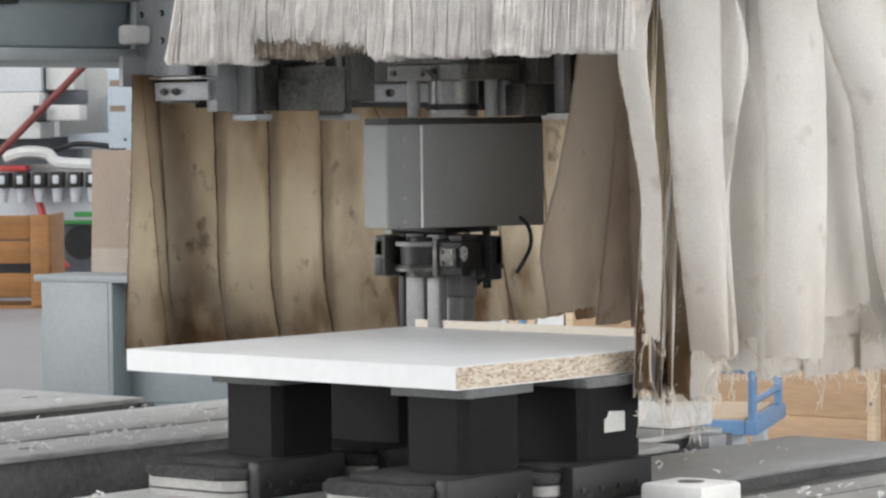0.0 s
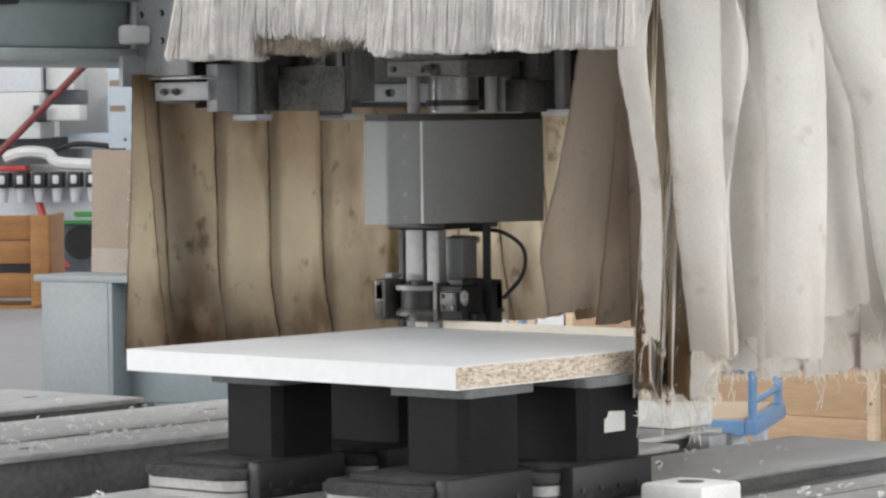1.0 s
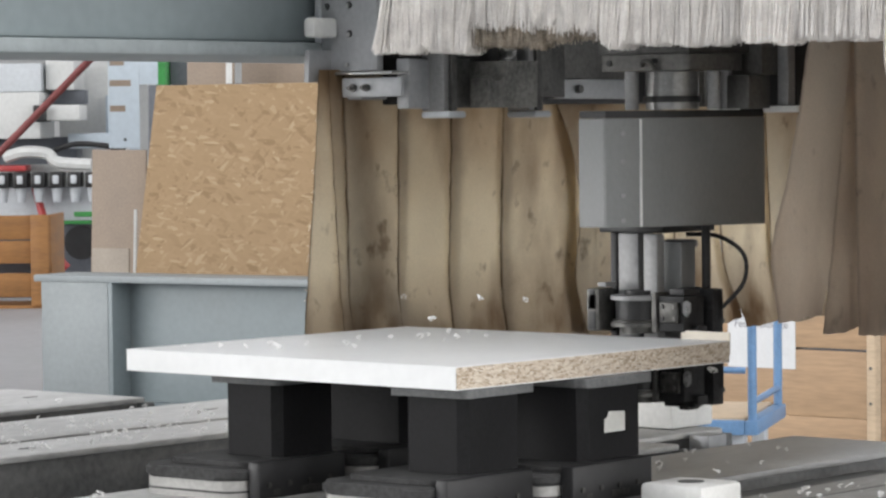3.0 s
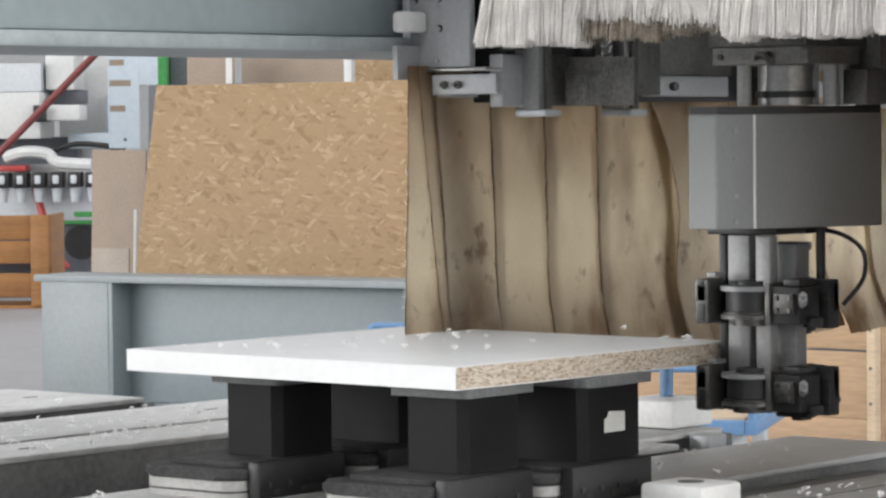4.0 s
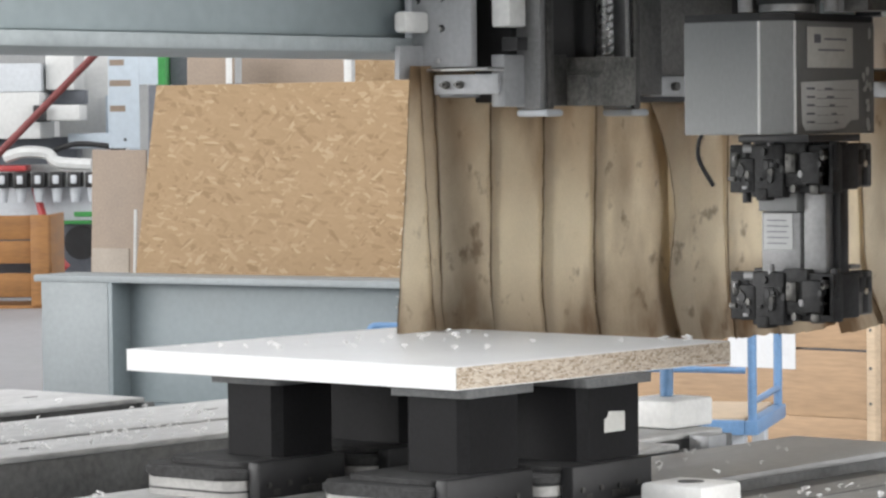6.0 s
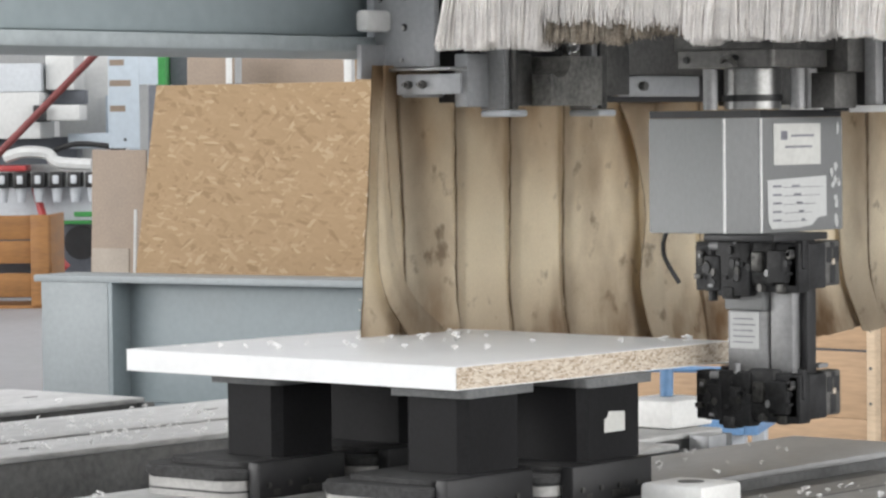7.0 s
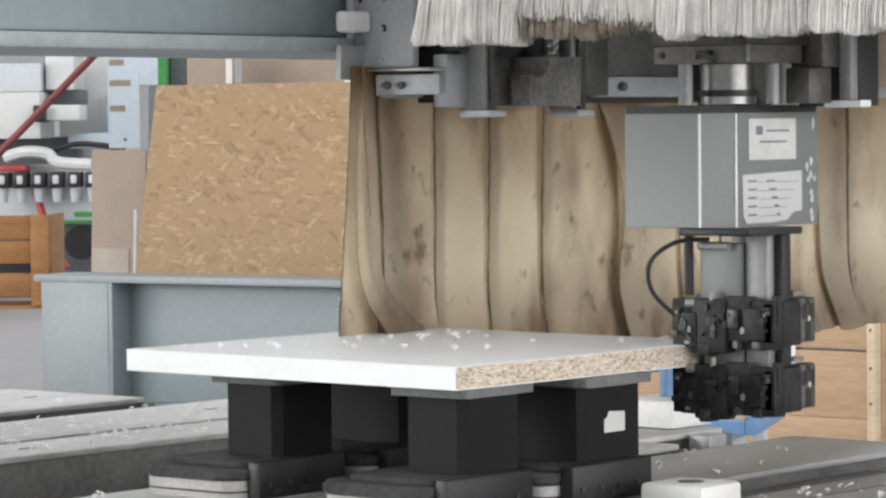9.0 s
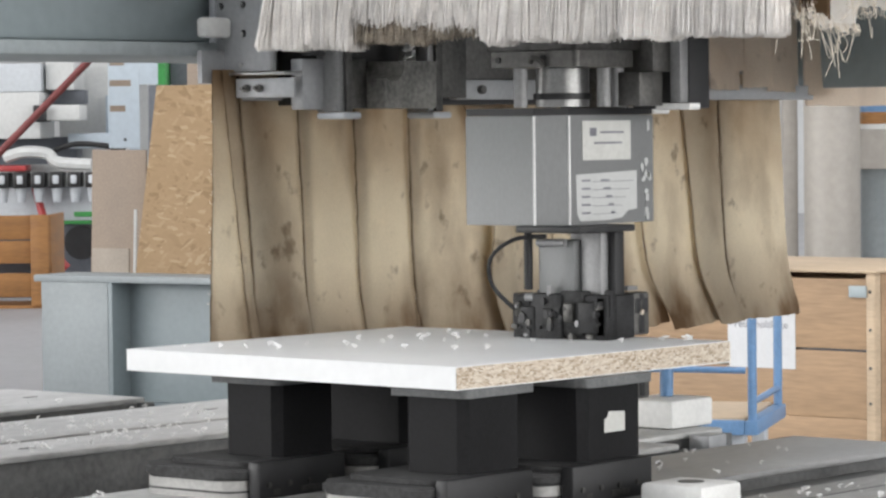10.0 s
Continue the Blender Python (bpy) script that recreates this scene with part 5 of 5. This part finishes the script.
def second_trolley():
    th = thing("hand_trolley", "blue tubular trolley handle behind the board", "trolley", far(-0.13, 9.9, 0))
    for r in (-0.11, 0.115):
        bm = B()
        rod(bm, (r, 0, 0), (r, 0, 0.61), 0.011)
        part("post", bm, BLUE, th)
    bm = B()
    tube(bm, smooth_path([(-0.11, 0, 0.605), (-0.10, 0, 0.632), (-0.07, 0, 0.638), (0.08, 0, 0.633), (0.11, 0, 0.625), (0.115, 0, 0.605)], 5), 0.011)
    part("handle", bm, BLUE, th)
    th.rotation_euler = (0, 0, TURN)


second_trolley()


def goods():
    th = thing("goods_stack", "stacked cartons and offcuts on a pallet", "stacked goods", far(0.10, 9.0, 0))
    th.rotation_euler = (0, 0, TURN)
    for x0, x1, z1, m, nm in ((0.0, 0.03, 0.715, PALEBLUE, "blue_carton"), (0.04, 0.07, 0.70, WHITEPAINT, "white_carton"), (0.08, 0.11, 0.70, PINE, "offcut"), (0.112, 0.128, 0.715, BLUE, "blue_offcut"),
                             (0.13, 0.155, 0.71, PINE, "offcut"), (0.16, 0.235, 0.722, WHITEPAINT, "white_carton"), (0.24, 0.262, 0.722, PINE, "offcut")):
        part(nm, box(B(), x0, x1, 0, 0.3, 0.121, z1, 0.003), m, th)
    part("pallet", box(B(), -0.05, 0.3, -0.02, 0.4, 0.0, 0.12, 0.004), PINE, th)


goods()


def duct():
    th = thing("extraction_duct", "pale cylindrical extraction duct standing in the hall", "duct", far(1.73, 14.2, 0))
    th.rotation_euler = (0, 0, TURN)
    bm = B()
    rod(bm, (0, 0, 0.02), (0, 0, 3.2), 0.125, seg=40)
    part("pipe", bm, DUCT, th)
    bm = B()
    rod(bm, (0, 0, 0.0), (0, 0, 0.0195), 0.17, seg=40)
    part("foot_flange", bm, GREY, th)
    th = thing("steel_column", "grey square steel column", "column", far(1.555, 14.3, 0))
    th.rotation_euler = (0, 0, TURN)
    part("shaft", box(B(), -0.03, 0.034, 0, 0.12, 0.01, 3.5, 0.004), DUCT, th)
    part("base", box(B(), -0.09, 0.09, -0.06, 0.18, 0, 0.0095), GREY, th)
    th = thing("grey_collector", "grey dust collector drum with coloured stripes", "dust collector", far(2.12, 14.6, 0))
    th.rotation_euler = (0, 0, TURN)
    part("lower_drum", prism(B(), rounded(-0.20, 0.45, 0, 0.6, 0.08), 0.0, 1.04), GIRDER_LIGHT, th)
    part("collar", prism(B(), rounded(-0.25, 0.5, -0.05, 0.65, 0.05), 1.041, 1.22), DUCT, th, "lighter collar")
    part("neck", prism(B(), rounded(-0.2, 0.45, 0, 0.6, 0.05), 1.221, 1.245), WHITEPAINT, th)
    part("orange_band", prism(B(), rounded(-0.2, 0.45, 0, 0.6, 0.05), 1.2455, 1.30), ORANGE, th, "orange band")
    part("blue_band", prism(B(), rounded(-0.2, 0.45, 0, 0.6, 0.05), 1.3005, 1.33), BLUE, th, "blue band")
    part("top_band", prism(B(), rounded(-0.2, 0.45, 0, 0.6, 0.05), 1.3305, 1.9), DUCT, th, "white ribbed top")


duct()

# ---- small things on the table ----
def stops():
    th = thing("stop_block", "white nylon stop block with a round recess", "stop block", (0.145, 0.305, 0.739), "white blocks")
    part("block", box(B(), -0.05, 0.05, -0.046, 0.046, 0, 0.046, 0.006), NYLON, th)
    # flat dark disc paints the shade of the round recess
    bm = B()
    rod(bm, (0.0, 0.0, 0.0462), (0.0, 0.0, 0.0468), 0.018, seg=24)
    part("recess", bm, BARSIDE, th, "dark piece painting a shaded hollow")
    th = thing("stop_block", "white nylon side block with a blue pin", "stop block", (-0.475, 1.13, 0.761), "white blocks")
    part("block", box(B(), -0.07, 0.035, -0.055, 0.06, 0, 0.046, 0.005), NYLON, th)
    part("channel", box(B(), -0.16, -0.071, -0.05, 0.05, 0.002, 0.036, 0.003), CAST, th, "pale ribbed channel")
    part("pin", rod(B(), (-0.03, 0.02, 0.0465), (-0.03, 0.02, 0.10), 0.011), BLUE, th, "blue pin")
    th = thing("clamp_block", "grey steel end block on a rail", "clamp block", (-0.372, 1.075, 0.60))
    part("block", box(B(), -0.018, 0.022, -0.025, 0.025, 0, 0.158, 0.003), PLATE, th)


stops()


def curl(seed, s=1.0):
    rng = random.Random(seed)
    bm = B()
    kind = rng.random()
    pts = []
    turns = rng.uniform(0.6, 1.6)
    r = rng.uniform(0.003, 0.006) * s
    for k in range(9):
        a = turns * 2 * math.pi * k / 8
        pts.append((r * math.cos(a) + k * 0.0012 * s * kind, r * math.sin(a), 0.001 + 0.005 * s * (1 - abs(k - 4) / 4) + 0.0004 * k))
    tube(bm, pts, rng.uniform(0.0008, 0.0015) * s, 5)
    return bm


FLYING = []


def shavings():
    rng = random.Random(21)
    spots = [(-0.53, 0.05), (-0.50, 0.09), (-0.46, 0.10), (-0.47, 0.16), (-0.43, 0.19), (-0.42, 0.12), (-0.38, 0.22), (-0.36, 0.27), (-0.44, 0.31), (-0.41, 0.35),
             (-0.38, 0.38), (-0.36, 0.36), (-0.40, 0.42), (-0.36, 0.43), (-0.33, 0.40), (-0.30, 0.34), (-0.42, 0.49), (-0.39, 0.50), (-0.31, 0.44), (-0.27, 0.21), (-0.19, 0.23),
             (-0.16, 0.26), (-0.08, 0.46), (-0.05, 0.51), (-0.03, 0.55), (-0.02, 0.53), (-0.18, 0.38), (-0.33, 0.18)]
    for k, (x, y) in enumerate(spots):
        ob = single("shaving", curl(k, rng.uniform(0.6, 1.05)), CHIPS, "small white curled plastic shaving", "shaving", "shavings")
        FLYING.append((ob, x, y, 1.75 + 1.75 * (x + 0.55) / 0.56 + rng.uniform(-0.1, 0.4), rng.uniform(0, 360), rng.uniform(0.04, 0.16)))
    bm = B()
    for k in range(620):
        x0, x1 = rng.choice(((-2.0, -1.63), (-1.48, -1.22), (-1.19, -1.03), (-0.56, -0.5), (-0.6, -0.3), (0.18, 0.47), (-0.23, 0.02), (0.2, 0.47), (0.2, 0.47), (-1.48, -1.22), (-1.19, -1.03), (-1.48, -1.22)))
        x, y = rng.uniform(x0 + 0.01, x1 - 0.01), rng.uniform(-0.5, 0.95)
        if -0.62 < x < 0.06 and -0.1 < y < 0.45:
            continue
        if x0 in (-1.48, -1.19, -2.0) and rng.random() < 0.4:
            y = rng.uniform(0.0, 0.7)
        c = curl(900 + k, rng.uniform(0.3, 0.95) if x0 > -1 else rng.uniform(0.3, 1.0))
        m = Matrix.Translation((x, y, 0.7612)) @ Matrix.Rotation(rng.uniform(0, 6.28), 4, "Z")
        tmp = bpy.data.meshes.new("t")
        c.transform(m)
        c.to_mesh(tmp)
        c.free()
        bm.from_mesh(tmp)
        bpy.data.meshes.remove(tmp)
    single("rail_shavings", bm, CHIPS, "white plastic shavings scattered over the rails", "shavings", kind="stuff")


shavings()


def overhang():
    """The proud edge band at the board's far edge, in short lengths that drop as the tool trims them."""
    out = []
    for k in range(14):
        x = -0.575 + 0.0425 * k
        ob = single("edge_trim", box(B(), -0.021, 0.021, -0.0015, 0.0015, -0.02, 0.0115), CREAM, "cream strip of overhanging edge band", "edge trim", "edge trims")
        out.append((ob, x))
    return out


TRIMS = overhang()

# ---- motion ----
def motions():
    # seconds, along the beam (y), with the beam (x), lift of the head, turn of the housing
    rows = [(0.0, 0, 0, -0.006, 0), (0.5, 0, 0, -0.002, 0), (1.0, 0, 0, 0, 0), (1.4, 0, 0, 0, 0), (1.5, 0, 0.002, 0, 0), (1.7, 0, 0.032, 0, 0), (2.0, 0, 0.109, 0, 0),
            (2.5, 0, 0.247, 0, 0), (2.7, 0, 0.312, 0, 0), (3.1, 0, 0.44, 0, 0), (3.4, -0.01, 0.54, 0, 0), (3.7, -0.06, 0.635, 0, 0),
            (3.8, -0.078, 0.655, 0.003, 0), (4.0, -0.078, 0.655, 0.003, 0), (4.2, -0.04, 0.652, 0, 0), (4.4, 0, 0.648, -0.004, 0), (4.55, 0, 0.648, -0.003, 0),
            (4.7, 0, 0.648, 0.066, 0), (4.85, 0, 0.648, 0.135, -1), (5.0, 0.0, 0.648, 0.152, -8), (5.25, 0, 0.648, 0.15, -38), (5.5, -0.010, 0.649, 0.148, -67), (5.7, -0.026, 0.65, 0.148, -89),
            (6.0, -0.07, 0.652, 0.13, -124), (6.3, -0.12, 0.655, 0.07, -154), (6.6, -0.150, 0.657, 0.01, -177), (6.8, -0.156, 0.658, -0.002, -180), (7.0, -0.161, 0.657, -0.002, -180), (7.3, -0.163, 0.655, 0.004, -180),
            (7.5, -0.163, 0.654, 0.005, -180), (8.7, -0.163, 0.654, 0.005, -180), (8.85, -0.163, 0.642, 0.005, -180), (9.0, -0.16, 0.616, 0.005, -180), (9.5, -0.156, 0.472, 0.005, -180), (10.0, -0.155, 0.329, 0.005, -180)]
    walk(gantry, [(t, pose(-1.14 + b, 0, 1.36)) for t, a, b, z, r in rows])
    walk(wagon, [(t, pose(-1.14 + b, 0.6 + a, 1.30)) for t, a, b, z, r in rows])
    
    walk(header, [(t, pose(AX + b, AY + a, HZ + z)) for t, a, b, z, r in rows])
    # the tool unit whips round by half a turn on an axis a little beside its own; seconds, turn, sideways swing
    spin = [(0.0, 0, 0), (4.9, 0, 0), (5.1, -1, 0), (5.2, -4, -0.002), (5.3, -17, -0.008), (5.4, -42, -0.022), (5.5, -75, -0.055), (5.6, -108, -0.055), (5.7, -152, -0.028), (5.85, -174, -0.008), (6.0, -180, 0), (10.0, -180, 0)]

    def between(table, t):
        for p, q in zip(table, table[1:]):
            if t <= q[0]:
                w = (t - p[0]) / (q[0] - p[0])
                return [u + (v - u) * w for u, v in zip(p[1:], q[1:])]
        return table[-1][1:]
    path = [(row[0],) + tuple(row[1:4]) for row in rows]
    # the far curtain lags behind and swings on: seconds, degrees
    lag = [(0.0, 0), (1.5, 0), (2.1, 2), (2.7, 2.5), (3.2, 2), (3.5, -4), (3.8, -7), (4.0, -1), (4.2, 6), (4.4, 4), (4.7, -3), (5.0, 4), (5.3, 3), (5.7, 2.5), (6.3, 1), (6.8, 0.5), (7.3, 2.5), (8.0, 4), (8.8, 2.5), (9.4, 0), (10.0, -1.5)]
    hang = []
    for t in sorted({p[0] for p in path} | {p[0] for p in lag}):
        a, b, z = between(path, t) if t > 0 else path[0][1:]
        hang.append((t, pose(-1.14 + b, 0.6 + a, 1.345, 0, between(lag, t)[0] if t > 0 else 0, 0)))
    walk(curtain_far, hang)
    times = sorted({p[0] for p in path} | {p[0] for p in spin})
    unit_rows = []
    for t in times:
        a, b, z = between(path, t) if t > 0 else path[0][1:]
        r, d = between(spin, t) if t > 0 else (0, 0)
        e = -r / 180 * 0.1
        unit_rows.append((t, pose(AX + b + 0.767 * d - 0.641 * e, AY + a + 0.641 * d + 0.767 * e, HZ + z, 0, 0, 180 + r)))
    walk(unit, unit_rows)
    lift = [(0.0, 0), (0.7, 0), (0.95, -0.068), (1.1, -0.074), (3.8, -0.078), (3.95, -0.07), (4.3, 0), (5.0, 0), (7.0, 0), (7.85, 0), (8.0, -0.012), (8.3, -0.08), (8.5, -0.086), (10.0, -0.086)]
    walk(cable, [(t, pose(-0.045 + SX, 0.018 + SY, -0.172 + 0.3 * (0.086 + d), 0, 20 * (1 + d / 0.086), 0)) for t, d in lift])
    walk(upper, [(t, pose(-0.03 + SX, 0.075 + SY, -0.166 + d)) for t, d in lift])

    swing = [(0.0, 0, -0.03), (5.9, 0, -0.03), (6.3, -4, 0.01), (6.7, -2, 0.03), (7.3, 0, 0.03), (8.9, 0, 0.03), (9.2, -1, 0.03), (9.5, -3, 0.028), (9.8, -3, 0.0), (10.0, 0, -0.03)]
    walk(loose_strip, [(t, pose(x, 0.02 - 1.2 * x, 0, d)) for t, d, x in swing])
    # trimmed lengths drop behind the board as the tool passes
    c, n = math.cos(radians(-1.8)), math.sin(radians(-1.8))
    for ob, x in TRIMS:
        t0 = 1.65 + max(0.0, x + 0.44) / 0.27
        p = (x * c - 0.5815 * n, x * n + 0.5815 * c)
        up, down = pose(p[0], p[1], 0.95, 0, 0, -1.8), pose(p[0], p[1], 0.936, 0, 0, -1.8)
        walk(ob, [(0.0, up), (t0, up), (t0 + 0.15, down), (t0 + 0.25, down), (10.0, down)])
    # shavings wait at the cut below the far edge, fly off and settle on the board
    for ob, x, y, t0, turn, hop in FLYING:
        src = pose(x * 0.9 - 0.02, 0.62, 0.90, 0, 0, turn)
        mid = pose(x * 0.95, (y + 0.62) / 2, 0.955 + hop, 80, 30, turn - 40)
        end = pose(x, y, 0.951, 0, 0, turn - 80)
        walk(ob, [(0.0, src), (t0 - 0.1, src), (t0, pose(x * 0.92 - 0.02, 0.61, 0.97, 30, 10, turn - 10)), (t0 + 0.2, mid), (t0 + 0.45, end), (10.0, end)])

    def lifted(t):
        s = min(1, max(0, (t - 5.75) / 0.95))
        return 0.50 * s * s * (3 - 2 * s)
    walk(curtain_near, [(t, pose(0.07 + b, 0.237 + a, 1.46 + lifted(t))) for t, a, b, z, r in rows])


motions()
